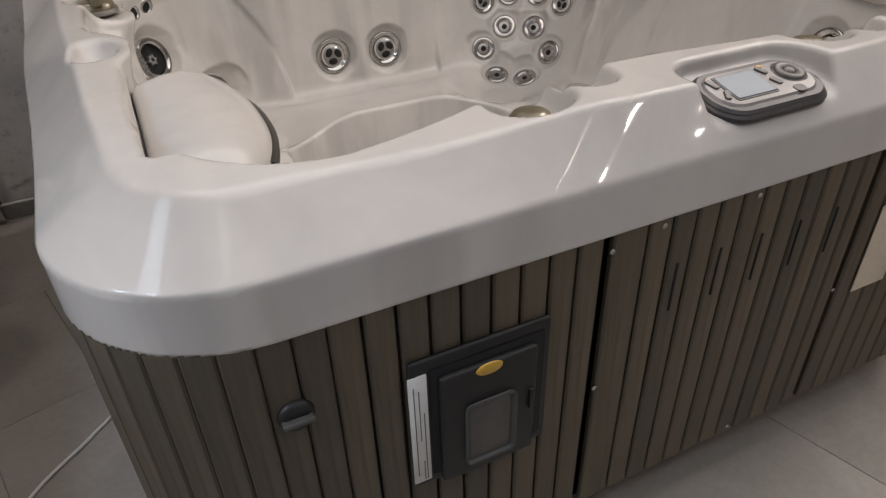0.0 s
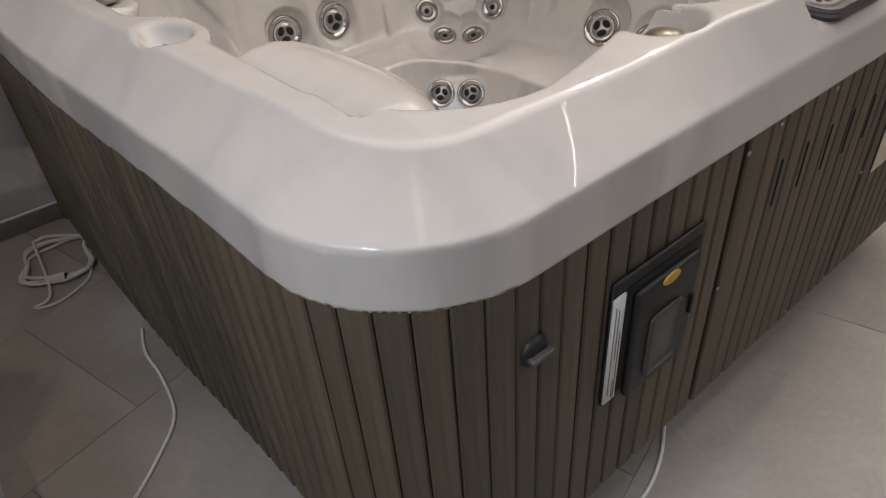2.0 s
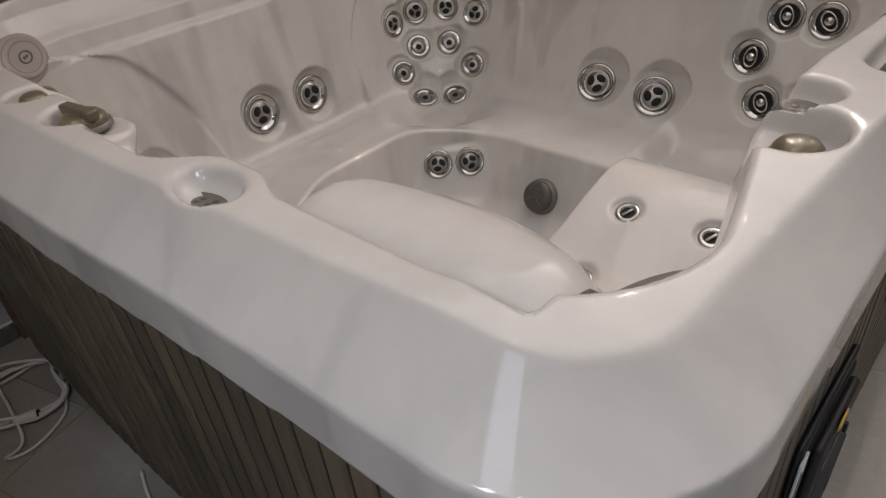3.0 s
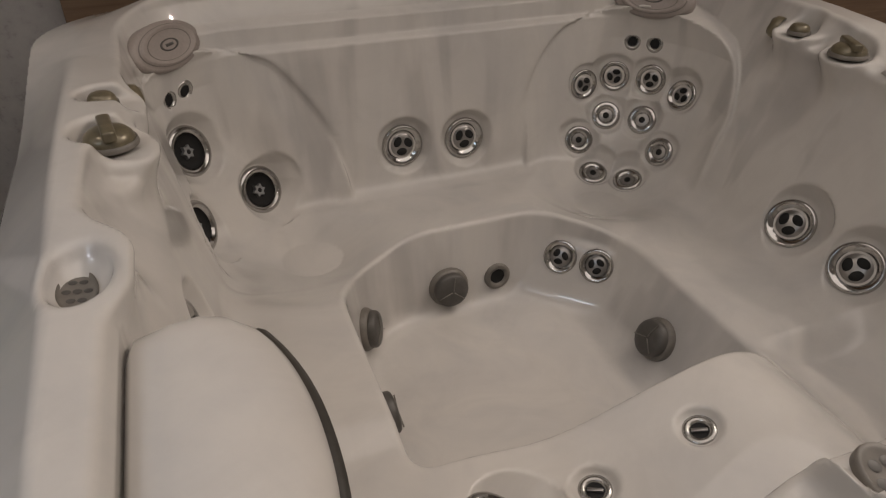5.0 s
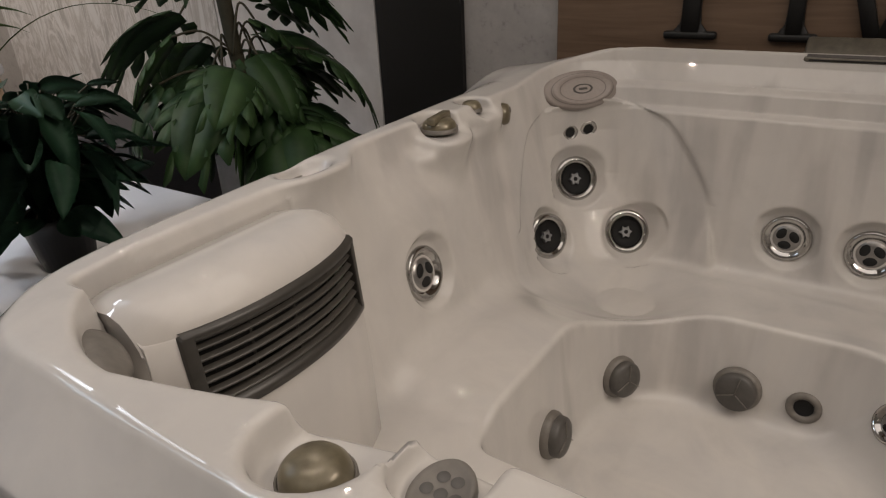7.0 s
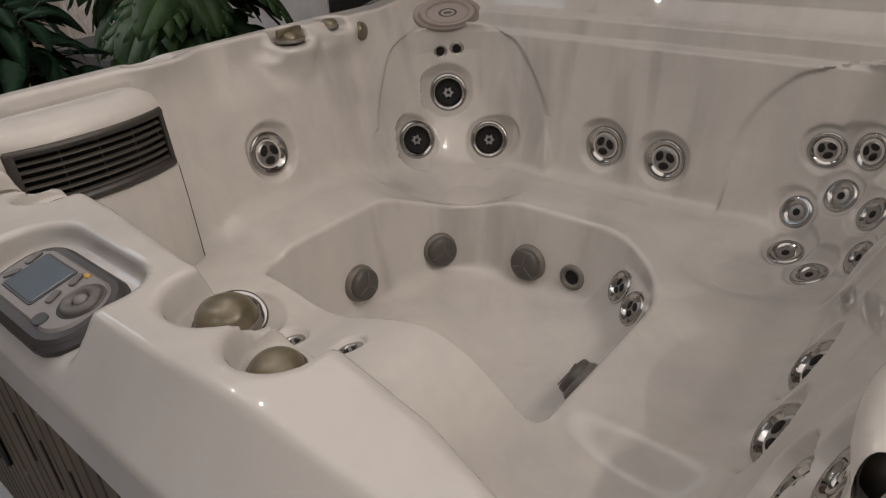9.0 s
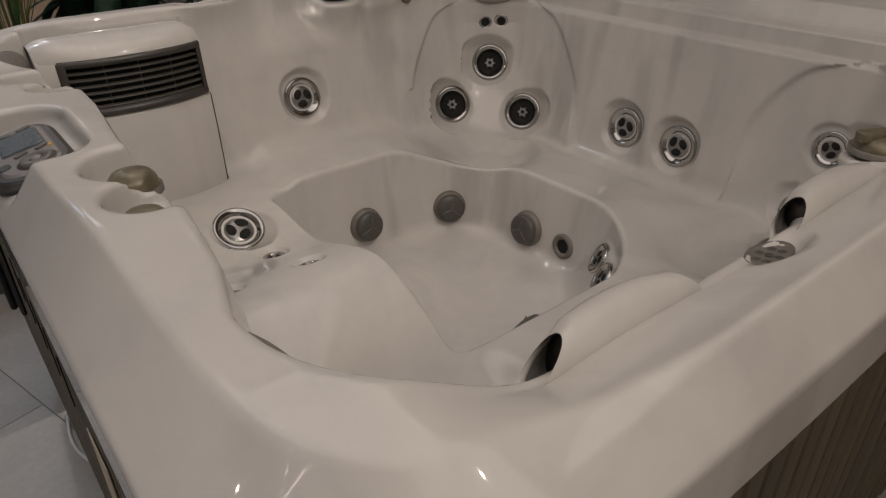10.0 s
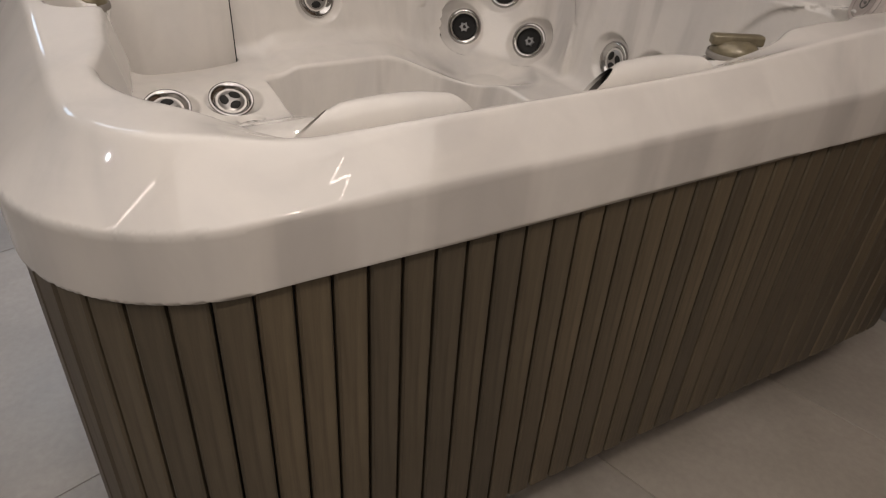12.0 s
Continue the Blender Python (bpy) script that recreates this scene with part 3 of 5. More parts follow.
for kind, r, q, n, spin in SET:
    if (kind, r) not in KINDS:
        KINDS[kind, r] = jet_parts(kind, r)
    sink = {"suction": -0.002, "intake": 0.0, "mini": 0.0}.get(kind, -0.002 if r == 0.058 else 0.029 if r > 0.06 else 0.014)
    pieces = KINDS[kind, r]
    name = {"suction": "suction_fitting", "intake": "air_intake"}.get(kind, "massage_jet")
    ring = new(name, pieces[0][1])
    ring.parent = hot_tub
    ring.matrix_local = frame_on(q, n, (0, 0, 1) if abs(n.z) < 0.9 else (1, 0, 0), sink, spin)
    tagged(ring, {"suction": "dark grey round suction cover", "intake": "grey ring with a dark hole", "rotary": "chrome jet with black well and star nozzle"}.get(kind, "polished chrome massage jet"))
    for piece, me in pieces[1:]:
        ob = new(piece, me)
        ob.parent = ring

shell = new("shell", shell_mesh())
shell.parent = hot_tub
tagged(shell, "cream marbled glossy acrylic shell with moulded seats")


# ---- filter unit in the corner of the tub ----
FY0, FY1 = 1.300, 1.772


def bow(y):
    return 0.052 * (1 - abs((y - (FY0 + FY1) / 2) / 0.24) ** 2.3) - 0.022


def sheet(profile, ya, yb, rows=24, soft=0.0):
    """A skin swept along y over an (x, z) profile, bowed outwards in the middle; soft: rounds its two ends down."""
    bm = bmesh.new()
    grid = []
    for i in range(rows + 1):
        y = ya + (yb - ya) * i / rows
        drop = soft * max(0.0, 1 - min(y - ya, yb - y) / (2 * soft)) ** 2 if soft else 0.0
        grid.append([bm.verts.new((x + w * bow(y), y, z - drop * 0.6)) for x, z, w in profile])
    for p, q in zip(grid, grid[1:]):
        for j in range(len(profile) - 1):
            bm.faces.new((p[j], p[j + 1], q[j + 1], q[j]))
    bmesh.ops.recalc_face_normals(bm, faces=bm.faces)
    return bm


LID = [(0.427, 1.08, 0), (0.428, 1.118, 0), (0.438, 1.133, 0), (0.49, 1.146, 0.1), (0.53, 1.149, 0.35), (0.568, 1.140, 0.7), (0.598, 1.119, 1), (0.610, 1.101, 1), (0.613, 1.090, 1)]
FACE = [(0.600, 1.094, 1), (0.614, 1.088, 1), (0.620, 1.02, 1), (0.630, 0.932, 1), (0.620, 0.925, 1)]
COVER = [(0.616, 0.928, 1), (0.629, 0.912, 1), (0.638, 0.80, 1), (0.644, 0.60, 1), (0.631, 0.575, 1), (0.59, 0.570, 1)]
GA, GB = FY0 + 0.040, FY1 - 0.004
filt = part("filter_lid", sheet(LID, FY0 - 0.012, FY1 + 0.003, 44, 0.03), ACRYLIC, hot_tub, "cream domed filter lid")
# Black sheet stands in for the dark gap along the cover panel's edge
part("seam_shade", sheet([(x - 0.005, z, w) for x, z, w in COVER], FY0 - 0.004, FY1 + 0.008), VOID, filt)
part("filter_panel", sheet(COVER, FY0, FY1), ACRYLIC, hot_tub, "cream bowed filter cover panel")
part("face_end", sheet(FACE, FY0 - 0.008, GA + 0.002, 8), ACRYLIC, filt)
for y in (FY0 - 0.006, FY1 - 0.001):
    bm = bmesh.new()
    outline = [(0.430, 0.57), (0.590 + bow(y), 0.573)] + [(x + bow(y) - 0.003, z) for x, z, w in COVER[4:0:-1] + FACE[3:0:-1]] + [(x + w * bow(y), z - 0.020) for x, z, w in LID[6:0:-1]]
    side = [[bm.verts.new((x, y + d, z)) for x, z in outline] for d in (-0.003, 0.003)]
    n = len(outline)
    for j in range(n):
        bm.faces.new((side[0][j], side[0][(j + 1) % n], side[1][(j + 1) % n], side[1][j]))
    bm.faces.new(side[0][::-1])
    bm.faces.new(side[1])
    bmesh.ops.recalc_face_normals(bm, faces=bm.faces)
    part("filter_cheek", bm, ACRYLIC, hot_tub, smooth=False)
GRILLE = simple("grille_grey_plastic", (0.040, 0.037, 0.032), 0.4)
SLAT = simple("slat_grey_plastic", (0.065, 0.060, 0.052), 0.42)
grille = part("filter_grille", sheet([(0.591, 1.092, 1), (0.614, 1.094, 1), (0.624, 1.088, 1), (0.623, 1.074, 1), (0.61, 1.071, 1)], GA, GB), GRILLE, hot_tub, "grey slatted filter grille")
part("frame_rail", sheet([(0.591, 0.950, 1), (0.625, 0.950, 1), (0.636, 0.940, 1), (0.635, 0.927, 1), (0.62, 0.922, 1)], GA, GB), GRILLE, grille)
for ya, yb in ((GA - 0.004, GA + 0.018), (GB - 0.016, GB)):
    bm = bmesh.new()
    a = [[bm.verts.new((x + bow(y), y, z)) for x, z in ((0.591, 0.928), (0.634, 0.928), (0.636, 0.94), (0.624, 1.084), (0.614, 1.09), (0.591, 1.09))] for y in (ya, yb)]
    for j in range(6):
        bm.faces.new((a[0][j], a[0][(j + 1) % 6], a[1][(j + 1) % 6], a[1][j]))
    bm.faces.new(a[0][::-1])
    bm.faces.new(a[1])
    bmesh.ops.bevel(bm, geom=bm.edges[:], offset=0.003, segments=2, affect="EDGES", profile=0.5)
    bmesh.ops.recalc_face_normals(bm, faces=bm.faces)
    part("frame_post", bm, GRILLE, grille)
for k in range(6):
    z = 1.056 - 0.0205 * k
    x = 0.618 + 0.0018 * k
    part("slat", sheet([(x - 0.013, z + 0.004, 1), (x - 0.003, z + 0.0015, 1), (x, z - 0.001, 1), (x - 0.003, z - 0.004, 1), (x - 0.013, z - 0.002, 1)], GA + 0.014, GB - 0.012, 22), SLAT, grille)
for y in (1.46, 1.56, 1.66):
    part("divider", box_mesh(0.006, 0.003, 0.13, 0.001, 1, (0.606 + bow(y), y, 1.008)), GRILLE, grille)
# Black sheet paints the shade seen between the slats
part("shade_backing", sheet([(0.560, 1.085, 1), (0.560, 1.02, 1), (0.566, 0.93, 1)], GA, GB), VOID, grille)

# ---- skirt of upright boards ----
RB = 0.27
EX, EY = (X0 + 0.003, X1 - 0.012), (Y0 + 0.006, Y1 - 0.012)


def along(s):
    """Place and outward way at s metres along the skirt, clockwise from the front's left corner arc."""
    lx, ly, q = EX[1] - EX[0] - 2 * RB, EY[1] - EY[0] - 2 * RB, RB * math.pi / 2
    for k, (n, corner) in enumerate((((0, -1), (EX[0] + RB, EY[0] + RB)), ((-1, 0), (EX[0] + RB, EY[1] - RB)), ((0, 1), (EX[1] - RB, EY[1] - RB)), ((1, 0), (EX[1] - RB, EY[0] + RB)))):
        run = lx if k % 2 == 0 else ly
        d = (n[1], -n[0])
        if s < run:
            # straight run towards the corner
            return Vector((corner[0] + n[0] * RB - d[0] * (run - s), corner[1] + n[1] * RB - d[1] * (run - s), 0)), Vector((n[0], n[1], 0))
        s -= run
        if s < q:
            a = s / RB
            w = Vector((n[0], n[1], 0)) * math.cos(a) + Vector((d[0], d[1], 0)) * math.sin(a)
            return Vector((corner[0], corner[1], 0)) + w * RB, w
        s -= q
    return along(s)


def flared(p):
    """Moves a place of the plain outline out to the tub's flared sides."""
    y = np.array(p[1])
    left, right = max(0.0, 1 - (p[0] - X0) / 0.4), max(0.0, 1 - (X1 - p[0]) / 0.4)
    return Vector((p[0] + (float(side_left(y)) - X0) * left + (float(side_right(y)) - X1) * right, p[1], p[2]))


ROUND = 2 * (EX[1] - EX[0] - 2 * RB) + 2 * (EY[1] - EY[0] - 2 * RB) + 2 * math.pi * RB
Z0, Z1 = 0.232, 0.968


def board_mesh(width, name="plank"):
    bm = bmesh.new()
    h = width / 2
    sec = [(-h, -0.014), (-h, -0.004), (-h + 0.004, 0.0), (h - 0.004, 0.0), (h, -0.004), (h, -0.014)]
    lo = [bm.verts.new((x, y, Z0)) for x, y in sec]
    hi = [bm.verts.new((x, y, Z1)) for x, y in sec]
    for i in range(6):
        bm.faces.new((lo[i], lo[(i + 1) % 6], hi[(i + 1) % 6], hi[i]))
    bm.faces.new(lo[::-1])
    bm.faces.new(hi)
    bmesh.ops.recalc_face_normals(bm, faces=bm.faces)
    me = bpy.data.meshes.new(name)
    bm.to_mesh(me)
    bm.free()
    me.materials.append(PLANK)
    return me


bm = bmesh.new()
ring = [(flared(p), n) for p, n in (along(ROUND * k / 160) for k in range(160))]
lo = [bm.verts.new(p - n * 0.016 + Vector((0, 0, Z0 + 0.01))) for p, n in ring]
hi = [bm.verts.new(p - n * 0.016 + Vector((0, 0, Z1 - 0.002))) for p, n in ring]
for i in range(160):
    bm.faces.new((lo[i], lo[(i + 1) % 160], hi[(i + 1) % 160], hi[i]))
inner = [bm.verts.new(p - n * 0.04 + Vector((0, 0, Z0 + 0.01))) for p, n in ring]
for i in range(160):
    bm.faces.new((lo[i], lo[(i + 1) % 160], inner[(i + 1) % 160], inner[i]))
bmesh.ops.recalc_face_normals(bm, faces=bm.faces)
skirt = part("skirt", bm, VOID, hot_tub, "dark taupe skirt of upright composite boards")

S_OF = lambda x: (EX[1] - RB) - x          # along the front, measured leftwards
PITCH = 0.0556
WIDE = board_mesh(PITCH - 0.0055)
sa, sb = S_OF(1.092), ROUND + S_OF(1.812)
count = round((sb - sa) / PITCH)
for k in range(count):
    p, n = along((sa + (k + 0.5) * (sb - sa) / count) % ROUND)
    ob = new("plank", WIDE)
    ob.parent = skirt
    ob.matrix_local = Matrix((Vector((n.y, -n.x, 0)), n, Vector((0, 0, 1)))).transposed().to_4x4()
    ob.location = flared(p)
panel_backing = part("access_panel", box_mesh(0.70, 0.004, Z1 - Z0 - 0.01, 0, 1, (1.452, EY[0] + 0.018, (Z0 + Z1) / 2)), VOID, hot_tub, "removable taupe board access panel with vent slits", smooth=False)
edges = [1.108, 1.188] + [1.188 + 0.0563 * k for k in range(1, 11)] + [1.797]
for a, b in zip(edges, edges[1:]):
    ob = new("plank", board_mesh(b - a - 0.0055))
    ob.parent = panel_backing
    ob.matrix_local = pose((a + b) / 2, EY[0], 0, 0, 0, 180)
# Black strips on the boards stand in for the shaded slits
for k in range(5):
    part("vent_slit", box_mesh(0.006, 0.004, 0.115, 0.001, 1, (1.27 + 0.109 * k, EY[0] - 0.0005, 0.795)), VOID, panel_backing)
for x, z in ((1.108, 0.60), (1.108, 0.93), (1.56, 0.25), (1.796, 0.6), (1.22, 0.95), (1.45, 0.95)):
    ob = part("screw", lathe([(0, 0.002), (0.004, 0.002), (0.006, 0.0)], 10), GREYCHROME, panel_backing, m=frame_on((x, EY[0] - 0.001, z), (0, -1, 0)))
part("base", box_mesh(1.75, 1.8, 0.235, 0.01, 1, (1.402, 2.226, 0.1175)), DARK, hot_tub, "dark recessed base under the tub", smooth=False)
YF = EY[0]

# ---- fittings on the front of the skirt ----
hatch = part("power_hatch", box_mesh(0.272, 0.012, 0.305, 0.006, 2, (0.848, YF - 0.006, 0.691)), BLACK, hot_tub, "black plastic service hatch with an oval badge")
# Black block on the hatch stands in for its shaded recess
part("recess", box_mesh(0.225, 0.006, 0.262, 0.004, 1, (0.857, YF - 0.012, 0.691)), VOID, hatch)
part("door", box_mesh(0.19, 0.018, 0.262, 0.008, 3, (0.853, YF - 0.022, 0.676)), BLACK, hatch)
part("door_window", box_mesh(0.10, 0.004, 0.15, 0.012, 3, (0.852, YF - 0.031, 0.651)), DARK, hatch)
part("latch", box_mesh(0.010, 0.010, 0.05, 0.003, 2, (0.935, YF - 0.032, 0.686)), BLACK, hatch)
GOLD = simple("yellow_badge", (0.55, 0.33, 0.05), 0.35, 0.2)
part("badge", lathe([(0, 0.003), (0.8, 0.003), (0.95, 0.002), (1.0, 0)], 28, 0.026, 0.013), GOLD, hatch, "yellow oval badge", m=frame_on((0.848, YF - 0.032, 0.798), (0, -1, 0)))
WHITE = simple("white_label_paper", (0.62, 0.61, 0.586), 0.6, vary=0.05)
part("label_strip", box_mesh(0.034, 0.004, 0.262, 0.001, 1, (0.723, YF - 0.014, 0.686)), WHITE, hatch, "white paper label strip with grey lines")
for k, (dx, z, h) in enumerate(((-0.008, 0.70, 0.22), (0.001, 0.74, 0.12), (0.009, 0.66, 0.17), (0.004, 0.60, 0.05))):
    part("label_line", box_mesh(0.0018, 0.001, h, 0, 1, (0.723 + dx, YF - 0.0165, z - 0.014)), GREY, hatch, smooth=False)
cap = part("drain_cap", lathe([(0, 0.013), (0.017, 0.013), (0.025, 0.010), (0.029, 0.005), (0.030, -0.002)], 28), BLACK, hot_tub, "black round drain cap with a grip bar", m=frame_on((0.528, YF, 0.816), (0, -1, 0)))
part("grip", box_mesh(0.050, 0.010, 0.016, 0.003, 2, (0, 0, 0.016)), DARK, cap)
socket = part("socket_box", box_mesh(0.085, 0.032, 0.085, 0.008, 2, (2.03, YF - 0.014, 0.645)), BLACK, hot_tub, "black plastic socket box on the skirt")
part("socket_lid", box_mesh(0.06, 0.006, 0.06, 0.004, 2, (2.03, YF - 0.032, 0.65)), DARK, socket)
CREAM = simple("cream_paper", (0.60, 0.52, 0.40), 0.7, vary=0.05)
part("notice", box_mesh(0.115, 0.002, 0.24, 0, 1, (1.925, YF - 0.003, 0.69)), CREAM, hot_tub, "cream paper notice on the skirt", smooth=False)

# ---- control panel on the front rim ----
SCREEN = simple("lcd_glass", (0.10, 0.135, 0.17), 0.06, 0.0, 30, 0.05, 0.0)
SCREEN.node_tree.nodes["Principled BSDF"].inputs["IOR"].default_value = 2.4


def stadium(w, d, h, r, bevel, seg=10):
    bm = bmesh.new()
    vs = []
    for cx, cy, a0 in ((w / 2 - r, d / 2 - r, 0), (-w / 2 + r, d / 2 - r, 90), (-w / 2 + r, -d / 2 + r, 180), (w / 2 - r, -d / 2 + r, 270)):
        for k in range(seg + 1):
            a = math.radians(a0 + 90 * k / seg)
            vs.append((cx + r * math.cos(a), cy + r * math.sin(a)))
    lo = [bm.verts.new((x, y, 0)) for x, y in vs]
    up = [bm.verts.new((x, y, h - bevel)) for x, y in vs]
    top = [bm.verts.new((x * (1 - 2 * bevel / w), y * (1 - 2 * bevel / d), h)) for x, y in vs]
    n = len(vs)
    for a, b in ((lo, up), (up, top)):
        for i in range(n):
            bm.faces.new((a[i], a[(i + 1) % n], b[(i + 1) % n], b[i]))
    bm.faces.new(top)
    bm.faces.new(lo[::-1])
    bmesh.ops.recalc_face_normals(bm, faces=bm.faces)
    return bm


PANEL = simple("panel_taupe_plastic", (0.215, 0.20, 0.195), 0.32, 0.1, 80, 0.05, 0.02)
PANEL_DARK = simple("panel_dark_rubber", (0.040, 0.037, 0.038), 0.4)
INK = simple("panel_button_grey", (0.10, 0.094, 0.088), 0.35)
pm = pose(1.470, 1.119, 1.112, 13) @ Matrix.Scale(0.965, 4)
base = stadium(0.286, 0.148, 0.025, 0.062, 0.006)
for v in base.verts:
    v.co.z = max(v.co.z, 0.011)
control = part("control_panel", base, PANEL_DARK, hot_tub, "taupe control panel with a screen and dial", smooth=False, m=pm)
part("base_step", stadium(0.276, 0.138, 0.008, 0.058, 0.005), PANEL_DARK, control, smooth=False, m=pose(-0.001, 0.001, 0.0230))
part("face_plate", stadium(0.246, 0.106, 0.010, 0.045, 0.004), PANEL, control, smooth=False, m=pose(-0.003, 0.002, 0.025))
part("screen_frame", stadium(0.104, 0.080, 0.002, 0.006, 0.0008, 4), PANEL_DARK, control, smooth=False, m=pose(-0.040, 0.004, 0.0345))
part("screen", stadium(0.096, 0.072, 0.002, 0.004, 0.0008, 3), SCREEN, control, "glossy blank blue-grey display", smooth=False, m=pose(-0.040, 0.004, 0.0362))
part("dial_well", lathe([(0, 0.0012), (0.034, 0.0012), (0.036, 0)], 34), PANEL_DARK, control, m=pose(0.082, 0.012, 0.0347))
part("dial", lathe([(0.012, 0.002), (0.014, 0.005), (0.026, 0.006), (0.030, 0.004), (0.031, 0)], 34), INK, control, m=pose(0.082, 0.012, 0.0355))
part("dial_button", lathe([(0, 0.007), (0.007, 0.007), (0.010, 0.004), (0.011, 0)], 22), PANEL, control, m=pose(0.082, 0.012, 0.0355))
for x, y, w, d, spin in ((-0.104, 0.024, 0.013, 0.030, 14), (-0.100, -0.014, 0.012, 0.028, -32), (0.027, 0.032, 0.013, 0.026, 22), (0.030, -0.006, 0.013, 0.026, 22)):
    part("button", stadium(w, d, 0.004, 0.005, 0.001, 5), INK, control, smooth=False, m=pose(x, y, 0.0345, 0, 0, spin))
part("indicator", stadium(0.015, 0.008, 0.004, 0.0035, 0.0012, 5), GOLD, control, "gold oval lamp lens", smooth=False, m=pose(0.034, 0.046, 0.033))
part("notch", stadium(0.028, 0.022, 0.003, 0.010, 0.001, 6), PANEL_DARK, control, smooth=False, m=pose(0.058, -0.040, 0.0335))


# ---- knobs and inserts on the rim ----
def ellipsoid(rx, ry, rz, cut=-1.0, seg=28, rings=10):
    prof = []
    for k in range(rings + 1):
        a = math.pi / 2 - (math.pi / 2 - math.asin(cut)) * k / rings if cut > -1 else math.pi / 2 - math.pi * k / rings
        prof.append((max(math.cos(a), 0.0) if k else 0.0, rz * math.sin(a)))
    bm = lathe(prof, seg, rx, ry)
    return bm


def knob(p, r, h, label, tilt=(0, 0), handle=False, spin=0):
    k = part("knob", lathe([(0, h), (0.45 * r, 0.97 * h), (0.75 * r, 0.83 * h), (0.93 * r, 0.55 * h), (r, 0.22 * h), (1.02 * r, 0.0), (1.05 * r, -0.3 * h)], 32), BRONZE, hot_tub, label, m=pose(*p, tilt[0], tilt[1], spin))
    part("collar", lathe([(1.03 * r, 0.004), (1.10 * r, 0.003), (1.12 * r, -0.008)], 32), GREY, k)
    if handle:
        part("handle", box_mesh(2.25 * r, 0.55 * r, 0.75 * h, 0.2 * h, 4, (0, 0, 0.95 * h)), BRONZE, k)
    return k


def lying(p):
    q, n = on_shell(p)
    return q


for x, side in ((0.390, 1), (2.431, -1)):
    z = 1.125 if side > 0 else 1.089
    knob((x + 0.008 * side, 2.41, z + 0.016), 0.050, 0.030, "bronze pearl diverter knob with a bar handle", (0, 0), True, 98 if side > 0 else 62)
    z = 1.135 if side > 0 else 1.099
    knob((x - 0.010 * side, 2.62, z + 0.014), 0.032, 0.026, "small bronze pearl air knob", (0, 0), False)
    q, n = on_shell((x + 0.01 * side, 2.725, 1.105))
    k = part("side_button", lathe([(0, 0.022), (0.022, 0.020), (0.032, 0.014), (0.036, 0.0), (0.037, -0.01)], 28), BRONZE, hot_tub, "round taupe button set in the wall", m=frame_on(q, n))
    part("divot", ellipsoid(0.010, 0.012, 0.006), GREY, k, m=pose(0.004, 0.012, 0.019))


def insert(x, y, z, rx, ry, tilt):
    cup = part("scent_insert", lathe([(0, 0.0), (0.8, 0.002), (0.95, 0.006), (1.0, 0.0), (1.0, -0.01)], 30, rx, ry), GREY, hot_tub, "taupe oval insert with a dotted pattern", m=pose(x, y, z, *tilt))
    for k in range(7):
        a = 2 * math.pi * k / 6
        part("dot", lathe([(0, 0.002), (0.22 * rx, 0.0)], 10), DARK, cup, m=pose(0.5 * rx * math.cos(a) * (k < 6), 0.5 * ry * math.sin(a) * (k < 6), 0.002))


insert(0.368, 1.884, 1.136, 0.028, 0.052, (0, 8, 0))
insert(2.480, 1.897, 1.0845, 0.030, 0.052, (0, -8, 0))
insert(1.172, 1.240, 1.133, 0.034, 0.045, (8, 0, 0))
knob((1.728, 1.228, 1.126), 0.041, 0.033, "domed bronze pearl diverter knob")
knob((1.866, 1.203, 1.126), 0.034, 0.022, "low domed bronze pearl air knob")
knob((1.035, 1.205, 1.118), 0.041, 0.030, "domed bronze pearl diverter knob")

# ---- headrests, waterfall, pads and neck bolsters ----
HEADREST = simple("taupe_foam_skin", (0.30, 0.265, 0.245), 0.5, grain=120, vary=0.05, bump=0.02)
# Darker copy of the foam colour, painting the shade of the pad's grooves
HEADRING = simple("taupe_groove_shade", (0.17, 0.15, 0.138), 0.5, grain=120, vary=0.05, bump=0.02)
for x, n in ((0.529, (0.70, -0.587, 0.407)), (2.262, (-0.70, -0.587, 0.407))):
    pad = part("headrest", lathe([(0, 0.013), (0.42, 0.013), (0.60, 0.014), (0.66, 0.017), (0.72, 0.019), (0.78, 0.017), (0.80, 0.010), (0.90, 0.008), (0.97, 0.004), (1.0, -0.006), (1.0, -0.04), (0.96, -0.06)], 48, 0.153, 0.071), HEADREST, hot_tub, "taupe oval foam headrest with a raised ring", m=frame_on((x, 3.150, 1.116), n))
    # Thin dark rings laid on the pad in place of shaded grooves
    part("groove", lathe([(0.775, 0.0), (0.785, 0.0118), (0.815, 0.0118), (0.825, 0.0)], 48, 0.153, 0.071), HEADRING, pad)
    part("inner_groove", lathe([(0.575, 0.0), (0.585, 0.0150), (0.605, 0.0152), (0.615, 0.0)], 48, 0.153, 0.071), HEADRING, pad)
    part("emblem", lathe([(0.80, 0.001), (0.86, 0.003), (1.0, 0.003), (1.06, 0)], 28, 0.038, 0.017), DARK, pad, m=pose(0, 0, 0.0125))
    part("emblem_bar", box_mesh(0.034, 0.008, 0.002, 0.001, 1, (0, 0, 0.0140)), DARK, pad)
PEWTER = simple("brushed_pewter_plastic", (0.13, 0.118, 0.095), 0.3, 0.3, 40, 0.2, 0.02)
fall = part("waterfall", box_mesh(0.384, 0.096, 0.034, 0.012, 3), PEWTER, hot_tub, "long grey waterfall spout in the back rim", m=frame_on((1.404, 3.360, 1.250), (0, -0.70, 0.71)))
part("lip", box_mesh(0.36, 0.012, 0.012, 0.003, 2, (0, -0.032, 0.014)), DARK, fall)
